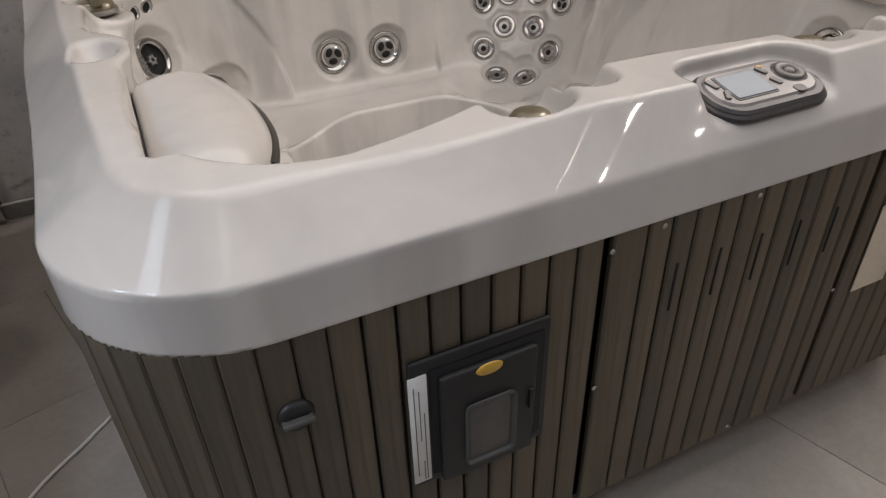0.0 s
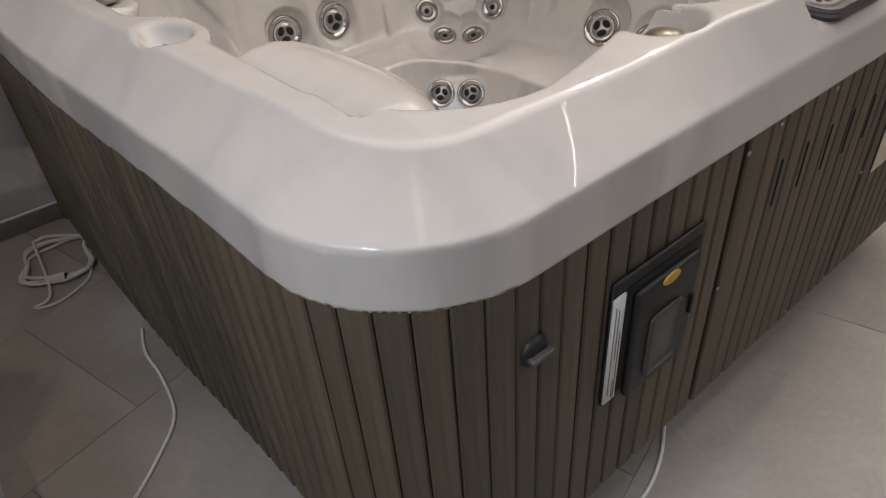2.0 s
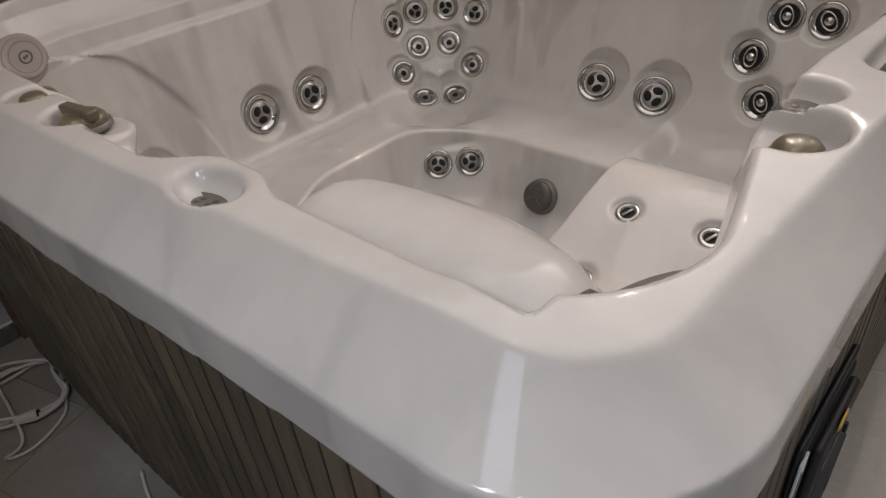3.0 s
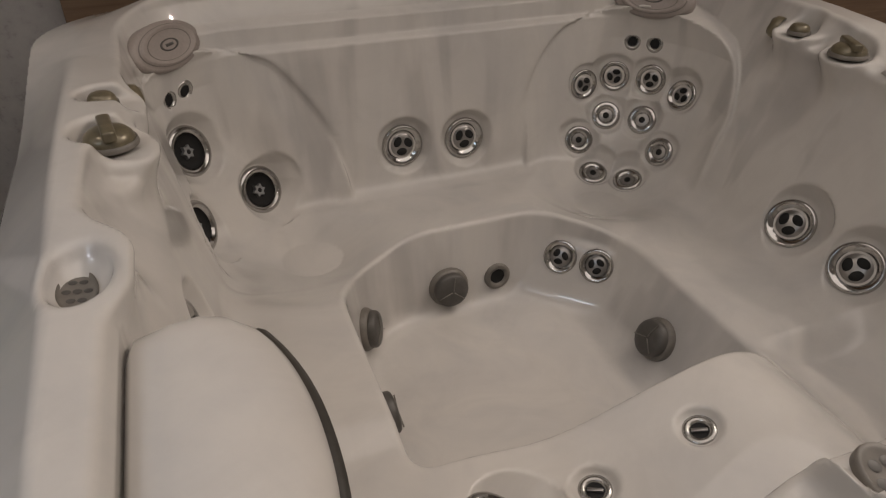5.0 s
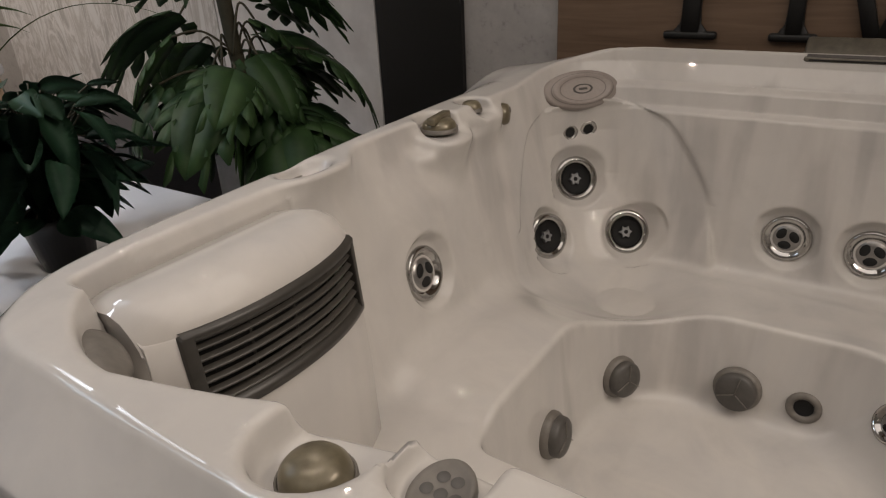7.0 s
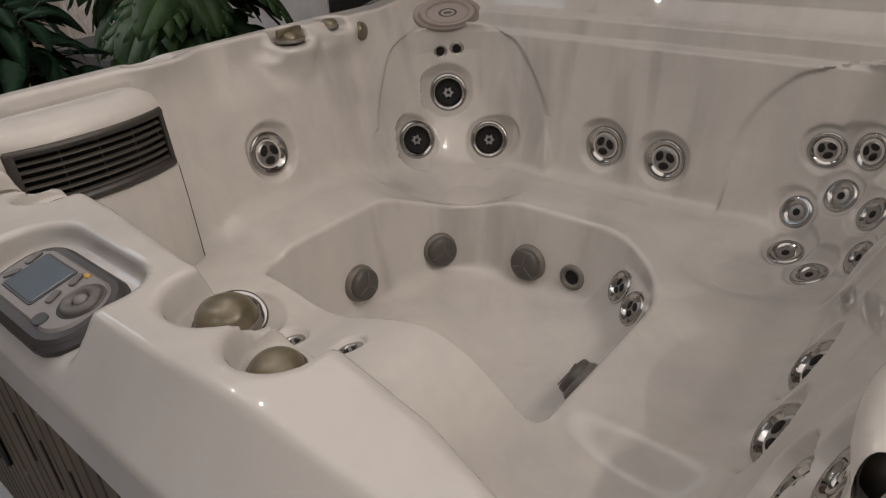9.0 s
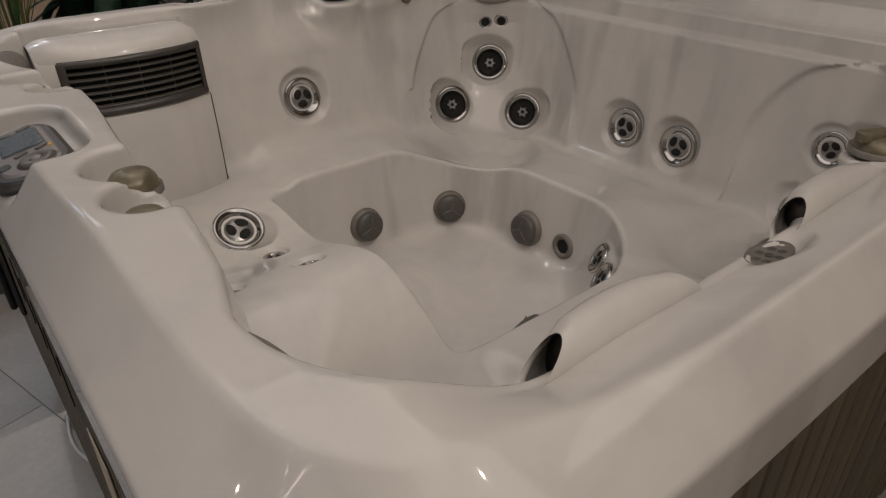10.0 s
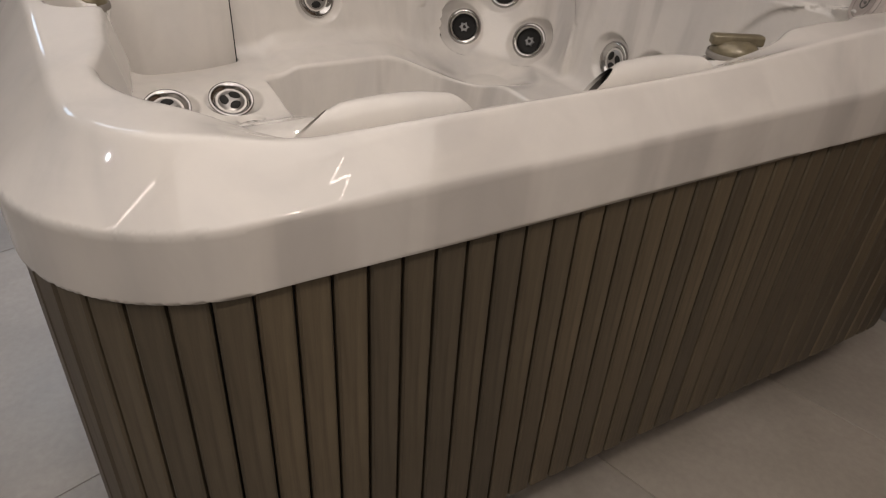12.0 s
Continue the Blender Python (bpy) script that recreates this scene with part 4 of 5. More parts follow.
part("slot", box_mesh(0.345, 0.006, 0.004, 0.001, 1, (0, -0.0445, 0.012)), VOID, fall)
for p, lean in (((0.590, 1.215, 1.105), 0.9), ((2.24, 1.225, 1.09), 0.0)):
    q, n = on_shell(p)
    q, n = q + Vector((0, 0.014 * lean, 0.004 * lean)), (n + Vector((0, 0, lean))).normalized()
    part("grip_pad", ellipsoid(0.085, 0.040, 0.018), GREY, hot_tub, "grey leaf-shaped grip pad in the wall", m=frame_on(q, n))


def bolster(y0, y1, k):
    """A neck pad with slanting ends, or its lining."""
    bm = bmesh.new()
    seg, rows = 26, 16
    rings = []
    for i in range(rows + 1):
        t = i / rows
        y = y0 + (y1 - y0) * t
        fat = 0.78 + 0.22 * math.sin(math.pi * t)
        sway = -0.012 * math.sin(math.pi * t)
        ringv = []
        for j in range(seg):
            a = 2 * math.pi * j / seg
            dx, dz = 0.032 * fat * k * math.cos(a), 0.034 * fat * k * math.sin(a)
            near = max(0.0, 1 - min(t, 1 - t) * 4)
            slant = (1.4 * dz - 0.8 * dx) * near * (1 if t < 0.5 else -0.6)
            ringv.append(bm.verts.new((2.450 + sway + dx, y + slant, 1.096 + dz)))
        rings.append(ringv)
    for a, b in zip(rings, rings[1:]):
        for j in range(seg):
            bm.faces.new((a[j], a[(j + 1) % seg], b[(j + 1) % seg], b[j]))
    if k < 1:
        bm.faces.new(rings[2])
        bm.faces.new(rings[-3])
    bmesh.ops.recalc_face_normals(bm, faces=bm.faces)
    return bm


for y0, y1 in ((1.440, 1.715), (2.005, 2.29)):
    b = part("neck_bolster", bolster(y0, y1, 1.0), ACRYLIC, hot_tub, "pale hollow neck bolster on the rim")
    part("bolster_lining", bolster(y0 + 0.012, y1 - 0.012, 0.86), DARK, b)

# ---- the room ----
def tile_material():
    m, n, l, b = material("greige_porcelain_tile")
    info = n.new("ShaderNodeObjectInfo")
    cloud = noise_node(n, l, 2.4, 5, 0.6, 0.5)
    fine = noise_node(n, l, 45.0, 4)
    c = ramp_node(n, l, cloud.outputs["Fac"], [(0.3, (0.27, 0.245, 0.215)), (0.7, (0.36, 0.33, 0.295))])
    f = ramp_node(n, l, fine.outputs["Fac"], [(0.35, (0.94, 0.94, 0.94)), (0.65, (1.03, 1.03, 1.03))])
    tone = ramp_node(n, l, info.outputs["Random"], [(0, (0.95, 0.95, 0.96)), (1, (1.04, 1.03, 1.02))])
    x = mix_node(n, l, 1.0, c.outputs["Color"], f.outputs["Color"], "MULTIPLY")
    l.new(mix_node(n, l, 1.0, x, tone.outputs["Color"], "MULTIPLY"), b.inputs["Base Color"])
    r = ramp_node(n, l, cloud.outputs["Fac"], [(0.3, (0.34, 0.34, 0.34)), (0.7, (0.46, 0.46, 0.46))])
    l.new(r.outputs["Color"], b.inputs["Roughness"])
    bump_node(n, l, b, fine.outputs["Fac"], 0.05, 0.001)
    return m


def concrete_material(name, dark, light):
    m, n, l, b = material(name)
    big = noise_node(n, l, 1.6, 4, 0.6, 0.6)
    pit = noise_node(n, l, 28.0, 6, 0.65)
    c = ramp_node(n, l, big.outputs["Fac"], [(0.3, dark), (0.7, light)])
    f = ramp_node(n, l, pit.outputs["Fac"], [(0.30, (0.72, 0.72, 0.72)), (0.42, (0.96, 0.96, 0.96)), (0.7, (1.05, 1.05, 1.05))])
    l.new(mix_node(n, l, 1.0, c.outputs["Color"], f.outputs["Color"], "MULTIPLY"), b.inputs["Base Color"])
    b.inputs["Roughness"].default_value = 0.75
    bump_node(n, l, b, pit.outputs["Fac"], 0.3, 0.004)
    return m


def wood_material():
    m, n, l, b = material("brown_wood_panel")
    grain = noise_node(n, l, 14.0, 6, 0.6, 0.8, (0.15, 1, 2.5))
    c = ramp_node(n, l, grain.outputs["Fac"], [(0.3, (0.12, 0.075, 0.047)), (0.7, (0.19, 0.125, 0.08))])
    l.new(c.outputs["Color"], b.inputs["Base Color"])
    b.inputs["Roughness"].default_value = 0.5
    bump_node(n, l, b, grain.outputs["Fac"], 0.15, 0.002)
    return m


def marble_material():
    m, n, l, b = material("pale_streaked_stone")
    vein = noise_node(n, l, 3.0, 6, 0.6, 2.2, (1.6, 1.6, 0.35))
    c = ramp_node(n, l, vein.outputs["Fac"], [(0.38, (0.36, 0.35, 0.34)), (0.47, (0.62, 0.61, 0.61)), (0.52, (0.40, 0.385, 0.37)), (0.6, (0.60, 0.60, 0.60))])
    l.new(c.outputs["Color"], b.inputs["Base Color"])
    b.inputs["Roughness"].default_value = 0.3
    return m


TILE, WOOD, MARBLE = tile_material(), wood_material(), marble_material()
CONC = concrete_material("grey_concrete", (0.34, 0.325, 0.315), (0.46, 0.445, 0.43))
PLASTER = simple("white_plaster", (0.66, 0.64, 0.61), 0.8, grain=25)
SATIN = simple("pale_grey_panel", (0.60, 0.59, 0.59), 0.45, grain=6)
GROUT = simple("dark_grout", (0.16, 0.145, 0.13), 0.9)


def slab(name, x0, x1, y0, y1, z0, z1, mat, label, cat, kind="structure"):
    ob = mesh_object(name, box_mesh(x1 - x0, y1 - y0, z1 - z0, 0, 1, ((x0 + x1) / 2, (y0 + y1) / 2, (z0 + z1) / 2)), mat, smooth=False)
    return tagged(ob, label, cat, kind=kind)


ceiling = slab("ceiling", -6, 7, -3.6, 4.1, 3.1, 3.25, PLASTER, "plain white plaster ceiling", "ceiling")
north = slab("wall_north", -6, 7, 3.66, 3.9, 0, 3.1, CONC, "rough grey concrete wall", "wall")
slab("wall_west", -6.2, -6, -3.6, 3.9, 0, 3.1, PLASTER, "plain white plaster wall", "wall")
slab("wall_east", 7, 7.2, -3.6, 3.9, 0, 3.1, PLASTER, "plain white plaster wall", "wall")
slab("wall_south", -6, 7, -3.8, -3.6, 0, 3.1, PLASTER, "plain white plaster wall", "wall")


def clad(name, x0, x1, y, z0, z1, mat, label, gap=0.0):
    return part(name, box_mesh(x1 - x0, 0.03, z1 - z0, 0.002, 1, ((x0 + x1) / 2, y, (z0 + z1) / 2)), mat, north, label, smooth=False)


clad("wood_panel", 0.22, 6.9, 3.63, 0.0, 3.08, WOOD, "brown wood wall panel")
clad("black_panel", -0.785, -0.275, 3.645, 0.06, 3.08, BLACK, "black gloss door panel")
clad("stone_panel", -2.0, -0.79, 3.64, 0.0, 3.08, SATIN, "pale grey wall panel")
clad("stone_panel", -4.6, -2.005, 3.635, 0.0, 3.08, MARBLE, "pale streaked stone panel")
part("door_rail", box_mesh(0.51, 0.05, 0.07, 0.004, 2, (-0.53, 3.615, 0.06)), CHROME, north, "brushed steel door rail")
RIB = simple("ribbed_steel_skirting", (0.28, 0.28, 0.28), 0.4, 0.6)
skirting = part("ribbed_skirting", box_mesh(0.50, 0.016, 0.075, 0.003, 1, (-0.03, 3.65, 0.0385)), RIB, north, "grey ribbed skirting strip", smooth=False)
for k in range(40):
    part("rib", box_mesh(0.005, 0.006, 0.066, 0.001, 1, (-0.27 + k * 0.0123, 3.640, 0.037)), RIB, skirting, smooth=False)
part("white_bead", box_mesh(0.50, 0.018, 0.008, 0.003, 2, (-0.03, 3.648, 0.080)), PLASTER, skirting)
part("steel_skirting", box_mesh(6.6, 0.012, 0.05, 0.003, 1, (3.55, 3.607, 0.026)), RIB, north, "narrow steel skirting strip", smooth=False)

# raised black letter shapes on the wood panel, only their feet in sight
for x, w in ((0.78, 0.20), (1.14, 0.16), (1.74, 0.18), (3.05, 0.15)):
    sign = thing("sign_letter", "raised black letter shape on the wood wall", "sign", "letters on the wall")
    z = 1.24 if x < 2.5 else 1.02
    part("foot", box_mesh(w, 0.03, 0.03, 0.010, 2, (x, 3.60, z + 0.015)), BLACK, sign)
    part("stem", box_mesh(w * 0.34, 0.03, 0.32, 0.004, 1, (x, 3.60, z + 0.185)), BLACK, sign)
    part("flare", lathe([(w * 0.17, 0.09), (w * 0.20, 0.03), (w * 0.32, 0.0), (w * 0.36, -0.005)], 16, 1, 0.2), BLACK, sign, m=pose(x, 3.60, z + 0.03))
sign = thing("sign_letter", "raised black pointed letter shape on the wood wall", "sign", "letters on the wall")
for d in (-1, 1):
    bm = box_mesh(0.05, 0.03, 0.36, 0.004, 1)
    part("stroke", bm, BLACK, sign, m=pose(1.40 + 0.06 * d, 3.60, 1.40, 0, 17 * d, 0))

# ---- white plinth, planter and plants beside the tub ----
GLOSSWHITE = simple("white_gloss_laminate", (0.72, 0.73, 0.76), 0.22, grain=8, vary=0.03)
plinth = thing("display_plinth", "white gloss display plinth beside the tub", "plinth")
part("carcass", box_mesh(1.6, 1.75, 0.60, 0.004, 2, (-1.12, 1.64, 0.33)), GLOSSWHITE, plinth, smooth=False)
part("top", box_mesh(1.64, 1.79, 0.036, 0.006, 2, (-1.12, 1.64, 0.649)), GLOSSWHITE, plinth, smooth=False)
part("kick", box_mesh(1.56, 1.71, 0.03, 0, 1, (-1.12, 1.64, 0.015)), DARK, plinth, smooth=False)


def leaf_material(name, dark, light):
    m, n, l, b = material(name)
    info = n.new("ShaderNodeObjectInfo")
    tex = noise_node(n, l, 9.0, 4)
    c = ramp_node(n, l, tex.outputs["Fac"], [(0.3, dark), (0.7, light)])
    t = ramp_node(n, l, info.outputs["Random"], [(0, (0.7, 0.75, 0.7)), (1, (1.25, 1.2, 1.0))])
    l.new(mix_node(n, l, 1.0, c.outputs["Color"], t.outputs["Color"], "MULTIPLY"), b.inputs["Base Color"])
    b.inputs["Roughness"].default_value = 0.6
    b.inputs["Specular IOR Level"].default_value = 0.3
    return m


MONSTERA = leaf_material("monstera_green", (0.012, 0.032, 0.012), (0.030, 0.068, 0.022))
LILY = leaf_material("peace_lily_green", (0.010, 0.036, 0.024), (0.028, 0.080, 0.044))
BLADE = leaf_material("grass_blade_green", (0.03, 0.06, 0.018), (0.06, 0.11, 0.03))
REED = leaf_material("dry_reed_green", (0.07, 0.085, 0.035), (0.14, 0.14, 0.06))
SOIL = simple("dark_soil", (0.02, 0.015, 0.011), 0.95, bump=0.4)
STEM = simple("brown_stem", (0.045, 0.04, 0.022), 0.7)
rng = random.Random(7)


def leaf_mesh(length, width, droop, curl=0.25, rows=12):
    """A leaf lying along y from the stalk, bent down and folded at the midrib."""
    bm = bmesh.new()
    left, mid, right = [], [], []
    for i in range(rows + 1):
        t = i / rows
        w = width * (math.sin(math.pi * min(1, t * 0.92 + 0.08)) ** 0.75) * (1 - 0.25 * t)
        y = length * t
        z = -droop * length * t * t
        mid.append(bm.verts.new((0, y, z)))
        dz = curl * w
        left.append(bm.verts.new((-w, y, z + dz * (0.5 - t))))
        right.append(bm.verts.new((w, y, z + dz * (0.5 - t))))
    for i in range(rows):
        bm.faces.new((left[i], mid[i], mid[i + 1], left[i + 1]))
        bm.faces.new((mid[i], right[i], right[i + 1], mid[i + 1]))
    bmesh.ops.solidify(bm, geom=bm.faces[:], thickness=0.0012)
    me = bpy.data.meshes.new("leaf")
    bm.to_mesh(me)
    bm.free()
    me.shade_smooth()
    return me


def split_leaf(length, width, droop, lobes=6):
    """A heart-shaped leaf along y, its edge slit into broad curved fingers."""
    bm = bmesh.new()

    def at(x, y):
        t = y / length
        return bm.verts.new((x, y, -droop * length * t * t * (0.4 + 0.6 * t) - 0.55 * x * x / width + 0.12 * abs(x)))

    def half(t):
        return width * (math.sin(math.pi * min(1.0, 0.16 + 0.84 * t)) ** 0.6) * (1 - 0.18 * t)
    for d in (-1, 1):
        rows = 2 * lobes
        rib = [at(0, length * i / rows) for i in range(rows + 1)]
        edge = [at(d * 0.66 * half(i / rows), length * min(1.0, i / rows + 0.03)) for i in range(rows)] + [rib[-1]]
        for i in range(rows):
            vs = (rib[i], edge[i], edge[i + 1], rib[i + 1])
            bm.faces.new([v for k, v in enumerate(vs) if v not in vs[:k]])
        for k in range(lobes):
            t0 = (k - 0.02) / lobes
            span = 0.93 / lobes
            strip = []
            for out, lift, grow in ((0.62, 0.03, 1.0), (0.80, 0.05, 1.04), (0.94, 0.08, 0.90), (1.0, 0.10, 0.55)):
                mid = t0 + span / 2 + lift * (1.2 - 0.5 * t0) - (0.12 if k == 0 else 0.0) * out
                strip.append([at(d * out * half(max(0.02, t0 + span / 2)), length * (mid + q * span * grow / 2)) for q in (-1, 1)])
            for a, b in zip(strip, strip[1:]):
                bm.faces.new((a[0], a[1], b[1], b[0]))
    bmesh.ops.recalc_face_normals(bm, faces=bm.faces)
    bmesh.ops.solidify(bm, geom=bm.faces[:], thickness=0.0012)
    me = bpy.data.meshes.new("leaf")
    bm.to_mesh(me)
    bm.free()
    me.shade_smooth()
    return me


def aim(p, d, roll=0.0):
    """A pose at p whose y points along d."""
    d = Vector(d).normalized()
    x = d.cross(Vector((0, 0, 1)))
    x = x.normalized() if x.length > 1e-3 else Vector((1, 0, 0))
    z = x.cross(d)
    m = Matrix((x, d, z)).transposed().to_4x4()
    m.translation = Vector(p)
    return m @ pose(0, 0, 0, 0, roll, 0)


def foliage(plant, root, shapes, mat, count, spread, reach, rise, stalk=0.004, lift=(-0.7, 0.15)):
    for me in shapes:
        if not me.materials:
            me.materials.append(mat)
    for k in range(count):
        a = rng.uniform(0, 2 * math.pi)
        e = rng.uniform(*rise)
        r = rng.uniform(*reach)
        tip = Vector(root) + Vector((math.cos(a) * r * spread[0], math.sin(a) * r * spread[1], e))
        start = Vector(root) + Vector((rng.uniform(-0.03, 0.03), rng.uniform(-0.03, 0.03), 0))
        bend = (start + tip) / 2 + Vector((0, 0, 0.10 * rng.random() + 0.04))
        part("stalk", tube([start, bend, tip], stalk, 5), STEM, plant)
        ob = new("leaf", rng.choice(shapes))
        ob.parent = plant
        out = Vector((math.cos(a), math.sin(a), rng.uniform(*lift)))
        ob.matrix_local = aim(tip, out, rng.uniform(-35, 35)) @ Matrix.Scale(rng.uniform(0.8, 1.2), 4)


planter = thing("planter", "grey box planter with soil and monstera", "planter")
STONEGREY = simple("matt_grey_planter", (0.20, 0.20, 0.205), 0.6, grain=20)
part("box", box_mesh(0.50, 0.46, 0.86, 0.008, 2, (-0.62, 2.80, 0.43)), STONEGREY, planter, smooth=False)
part("soil", box_mesh(0.45, 0.41, 0.02, 0.004, 1, (-0.62, 2.80, 0.862)), SOIL, planter, smooth=False)
monstera = thing("monstera_plant", "dark green monstera with split leaves in a planter", "plant")
part("trunk", tube([(-0.70, 2.76, 0.86), (-0.78, 2.72, 1.15), (-0.81, 2.71, 1.55), (-0.82, 2.72, 1.95)], 0.030, 10), STEM, monstera)
big = [split_leaf(0.25 + 0.035 * k, 0.130 + 0.014 * k, 0.30 + 0.12 * k, 4 + k % 2) for k in range(4)]
for z, c in ((0.90, 7), (1.08, 9), (1.25, 8), (1.45, 5), (1.7, 4)):
    foliage(monstera, (-0.80, 2.70, z), big, MONSTERA, c, (1.0, 0.9), (0.08, 0.34), (-0.12, 0.22), 0.005)
foliage(monstera, (-0.58, 2.70, 0.88), big, MONSTERA, 9, (1.0, 1.0), (0.02, 0.16), (0.10, 0.26), 0.005, (-0.9, -0.1))

pot = thing("flower_pot", "black plastic flower pot on the plinth", "pot")
part("body", lathe([(0, 0), (0.085, 0), (0.115, 0.17), (0.122, 0.175), (0.122, 0.195), (0.112, 0.195), (0.108, 0.16), (0, 0.16)], 30), BLACK, pot, m=pose(-0.82, 1.86, 0.667))
lily = thing("peace_lily", "dark glossy peace lily in a black pot", "plant")
long = [leaf_mesh(0.115 + 0.020 * k, 0.038 + 0.005 * k, 0.25 + 0.2 * k) for k in range(4)]
foliage(lily, (-0.82, 1.86, 0.83), long, LILY, 170, (1, 1), (0.03, 0.27), (0.06, 0.44), 0.003, (-0.45, 0.5))

pot2 = thing("flower_pot", "black plastic flower pot with tall grass", "pot")
part("body", lathe([(0, 0), (0.085, 0), (0.115, 0.17), (0.122, 0.175), (0.122, 0.195), (0.112, 0.195), (0.108, 0.16), (0, 0.16)], 30), BLACK, pot2, m=pose(-0.72, 1.42, 0.667))
grass = thing("reed_grass", "tall thin green and straw reeds in a pot", "plant")
for k in range(46):
    a = rng.uniform(0, 2 * math.pi)
    r = rng.uniform(0.02, 0.20)
    h = rng.uniform(0.35, 0.75)
    base = Vector((-0.72 + 0.05 * math.cos(a), 1.42 + 0.05 * math.sin(a), 0.82))
    tip = base + Vector((r * math.cos(a), r * math.sin(a), h))
    part("reed", tube([base, base + Vector((0.2 * r * math.cos(a), 0.2 * r * math.sin(a), 0.5 * h)), tip], rng.uniform(0.0018, 0.0035), 5), REED, grass)


def blade(base, mid, tip, width, twist=0.0):
    """A long arching grass leaf, folded along its middle."""
    bm = bmesh.new()
    base, mid, tip = Vector(base), Vector(mid), Vector(tip)
    rows = 20
    line = [(1 - t) ** 2 * base + 2 * t * (1 - t) * mid + t * t * tip for t in (k / rows for k in range(rows + 1))]
    left, centre, right = [], [], []
    for i, p in enumerate(line):
        t = i / rows
        d = (line[min(i + 1, rows)] - line[max(i - 1, 0)]).normalized()
        side = d.cross(Vector((0, 0, 1))).normalized()
        side = side * math.cos(twist) + side.cross(d) * math.sin(twist)
        w = width * min(1, 0.45 + 1.5 * t) * max(0.02, 1 - t ** 3)
        left.append(bm.verts.new(p - side * w + Vector((0, 0, 0.25 * w))))
        centre.append(bm.verts.new(p))
        right.append(bm.verts.new(p + side * w + Vector((0, 0, 0.25 * w))))
    for i in range(rows):
        bm.faces.new((left[i], centre[i], centre[i + 1], left[i + 1]))
        bm.faces.new((centre[i], right[i], right[i + 1], centre[i + 1]))
    bmesh.ops.solidify(bm, geom=bm.faces[:], thickness=0.0008)
    return bm


for base, mid, tip, w in (
    ((-0.70, 1.42, 0.84), (-0.35, 1.46, 1.66), (0.100, 1.518, 1.541), 0.0135),
    ((-0.71, 1.43, 0.84), (-0.30, 1.47, 1.62), (0.085, 1.510, 1.511), 0.0115),
    ((-0.72, 1.44, 0.84), (-0.60, 1.75, 1.75), (-0.15, 2.05, 1.45), 0.012),
    ((-0.73, 1.42, 0.84), (-0.95, 1.50, 1.60), (-1.25, 1.70, 1.30), 0.012),
    ((-0.72, 1.40, 0.84), (-0.80, 1.15, 1.60), (-0.95, 0.85, 1.35), 0.012),
):
    part("blade", blade(base, mid, tip, w, 1.1 if tip[0] > 0 else 0.0), BLADE, grass)

# ---- things further off ----
BEIGE = simple("beige_wood_skirt", (0.42, 0.30, 0.20), 0.5, grain=12)
tub2 = thing("display_tub", "white display tub with beige board skirt", "hot tub")
part("skirt", box_mesh(2.0, 2.0, 0.92, 0.03, 3, (-4.75, 2.1, 0.46)), BEIGE, tub2, smooth=False)
rim = part("rim", box_mesh(2.06, 2.06, 0.10, 0.04, 3, (-4.75, 2.1, 0.97)), GLOSSWHITE, tub2)
part("cover", box_mesh(1.7, 1.7, 0.01, 0.004, 1, (-4.75, 2.1, 1.026)), GLOSSWHITE, tub2)
box = thing("charcoal_box", "charcoal grey low display box", "box")
part("body", box_mesh(0.9, 0.5, 0.80, 0.006, 2, (-2.0, 2.85, 0.40)), simple("charcoal_laminate", (0.035, 0.033, 0.036), 0.5), box, smooth=False)

# ---- cables on the floor ----
WHITECORD = simple("white_cord", (0.66, 0.64, 0.60), 0.5, vary=0.05)
CR = 0.0055
cord = thing("power_cord", "white power cord running under the tub", "cable")
part("cord_run", tube([(0.36, 1.36, CR), (0.26, 1.41, CR), (0.05, 1.53, CR), (-0.09, 1.585, CR), (-0.165, 1.66, CR), (-0.185, 1.76, CR), (-0.11, 1.89, CR), (0.03, 2.02, CR), (0.14, 2.15, CR), (0.172, 2.34, CR), (0.175, 2.49, CR), (0.21, 2.62, CR)], CR, 10), WHITECORD, cord)
part("cord_run", tube([(0.48, 1.22, CR), (0.55, 1.16, CR), (0.65, 1.09, CR), (0.77, 1.045, CR), (0.93, 1.03, CR), (1.07, 1.07, CR), (1.20, 1.15, CR), (1.30, 1.25, CR)], CR, 10), WHITECORD, cord)
coil = thing("cable_coil", "coiled white cable with a black-ended plug", "cable")
loops = []
for k in range(64):
    a = 2 * math.pi * k / 19
    rx, ry = 0.145 + 0.02 * math.sin(k * 1.3), 0.20 + 0.03 * math.cos(k * 0.7)
    loops.append((0.105 + 0.02 * math.sin(k * 0.31) + rx * math.cos(a), 3.30 + 0.02 * math.cos(k * 0.5) + ry * math.sin(a) * (0.75 if math.sin(a) > 0 else 0.9), 0.0075 + 0.006 * (k // 19)))
part("coil", tube(loops, 0.0072, 8), WHITECORD, coil)
part("tail", tube([loops[-1], (0.02, 3.07, CR + 0.01), (-0.05, 3.03, CR), (0.03, 3.00, CR), (0.15, 3.06, CR), (0.20, 3.16, CR), (0.24, 3.24, CR)], CR, 8), WHITECORD, coil)
plug = part("plug", lathe([(0, -0.045), (0.008, -0.045), (0.012, -0.03), (0.017, -0.005), (0.019, 0.03), (0.017, 0.032)], 20), WHITECORD, coil, "white plug", m=pose(0.066, 3.14, 0.021, 90, 0, 65))
part("plug_socket", lathe([(0, 0.036), (0.014, 0.037), (0.016, 0.03)], 18), BLACK, plug)

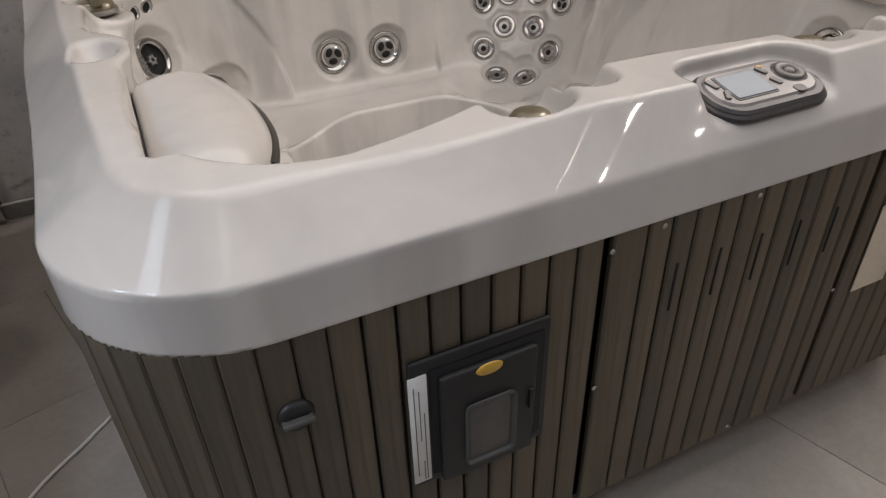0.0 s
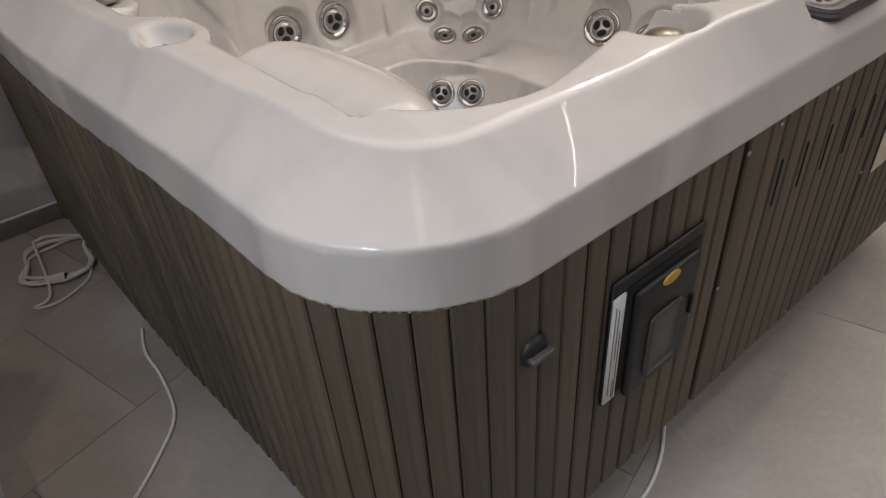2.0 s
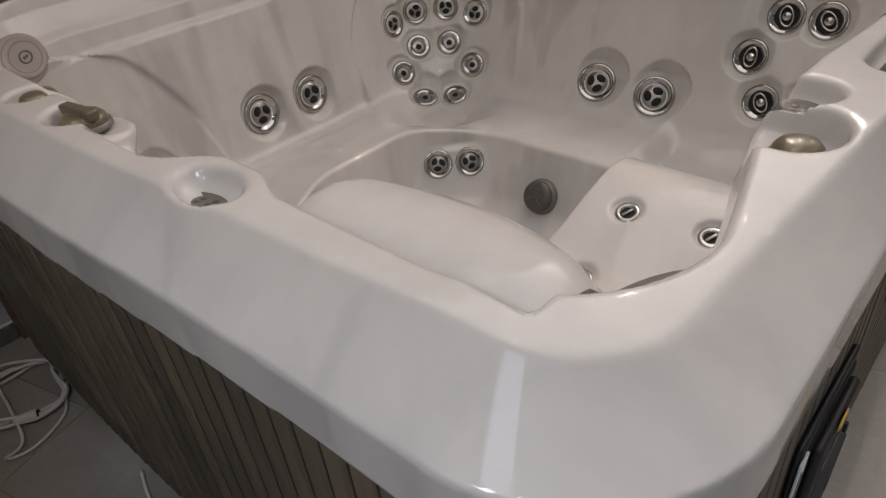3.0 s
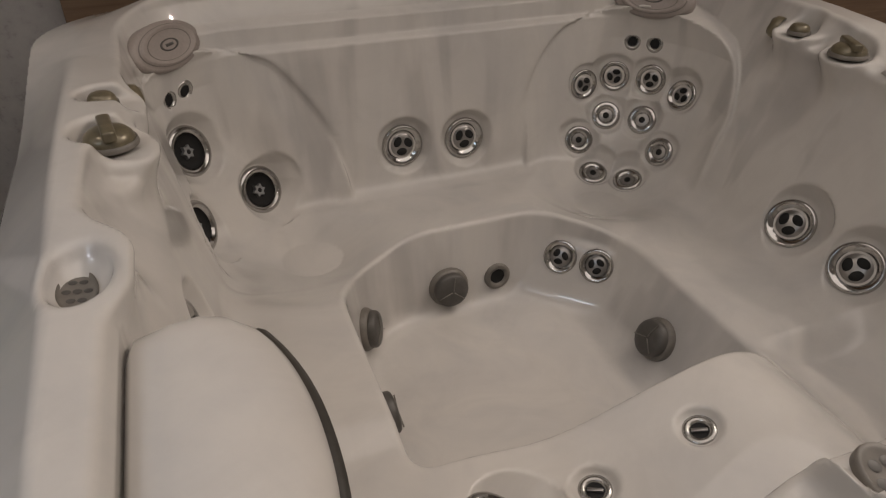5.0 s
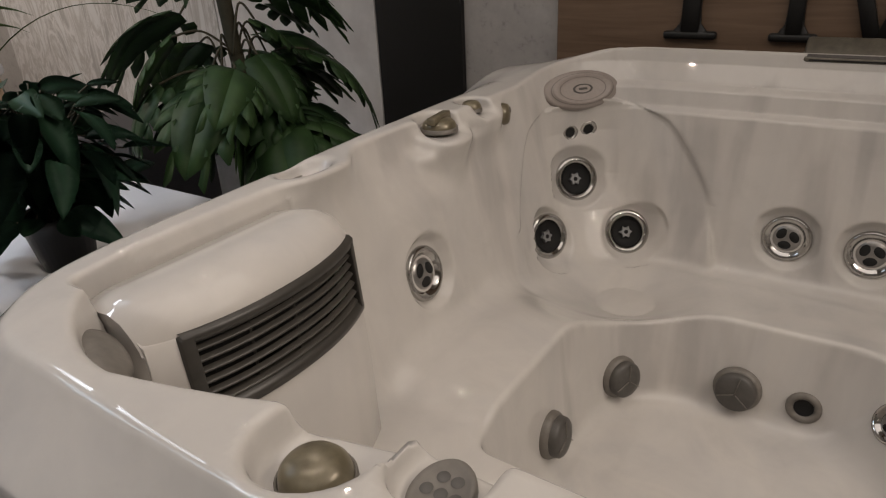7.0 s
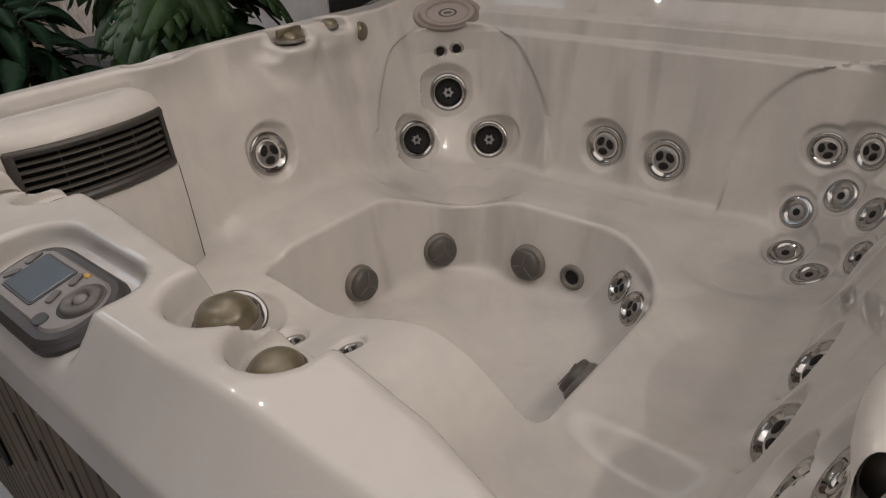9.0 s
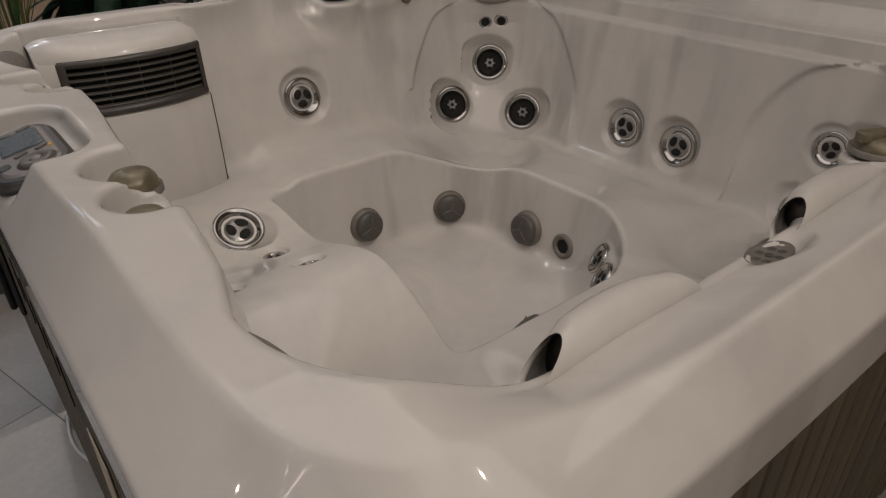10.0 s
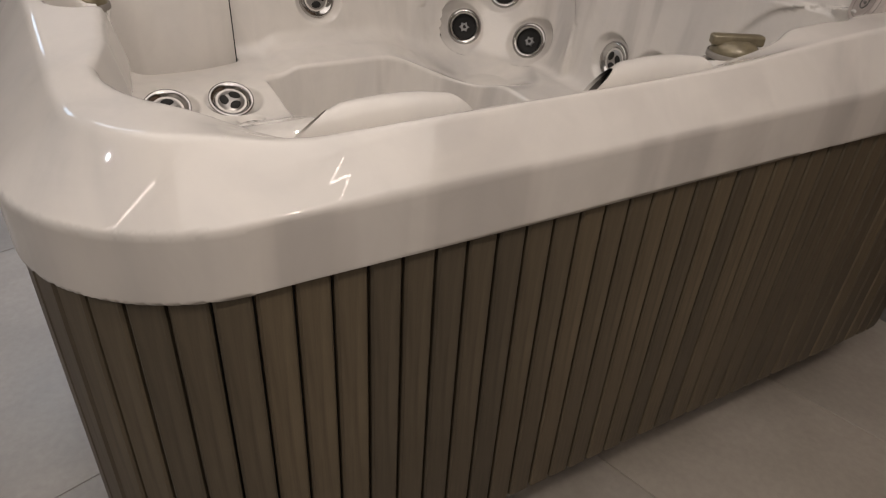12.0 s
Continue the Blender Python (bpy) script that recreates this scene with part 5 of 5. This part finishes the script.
# ---- tiles of the floor ----
floor = slab("floor", -6, 7, -3.6, 3.9, -0.12, -0.0035, GROUT, "greige porcelain tiles with thin dark joints", "floor")
TL, TW, GAP = 1.257, 0.693, 0.0022
bm = box_mesh(TL - GAP, TW - GAP, 0.02, 0.0012, 1, (0, 0, -0.01))
tile_mesh = bpy.data.meshes.new("tile")
bm.to_mesh(tile_mesh)
bm.free()
tile_mesh.materials.append(TILE)
TURN = radians(15.3)
U, V = Vector((math.cos(TURN), math.sin(TURN), 0)), Vector((-math.sin(TURN), math.cos(TURN), 0))
START = U * 0.321 + V * 1.482
ROOM = ((-6.0, 1), (7.0, -1), (-3.6, 1), (3.66, -1))
for row in range(-10, 8):
    for col in range(-8, 10):
        c = START + U * (TL * (col + 0.5) + row * 0.346) + V * (TW * (row + 0.5))
        corners = [c + U * (TL / 2 * i) + V * (TW / 2 * j) for i in (-1, 1) for j in (-1, 1)]
        spans = ((min(p.x for p in corners), max(p.x for p in corners)), (min(p.y for p in corners), max(p.y for p in corners)))
        if spans[0][1] < -6 or spans[0][0] > 7 or spans[1][1] < -3.6 or spans[1][0] > 3.66:
            continue
        me, place = tile_mesh, Matrix.Translation(c) @ pose(0, 0, 0, 0, 0, 15.3)
        if spans[0][0] < -6 or spans[0][1] > 7 or spans[1][0] < -3.6 or spans[1][1] > 3.66:
            # cut to the walls
            bm = bmesh.new()
            bm.from_mesh(tile_mesh)
            for k, (at, way) in enumerate(ROOM):
                plane = Vector((at, 0, 0)) if k < 2 else Vector((0, at, 0))
                normal = Vector((-way, 0, 0)) if k < 2 else Vector((0, -way, 0))
                bmesh.ops.bisect_plane(bm, geom=bm.verts[:] + bm.edges[:] + bm.faces[:], plane_co=place.inverted() @ plane, plane_no=place.inverted().to_3x3() @ normal, clear_outer=True)
            if not bm.faces:
                bm.free()
                continue
            me = bpy.data.meshes.new("tile")
            bm.to_mesh(me)
            bm.free()
            me.materials.append(TILE)
        ob = new("tile", me)
        ob.parent = floor
        ob.matrix_local = place
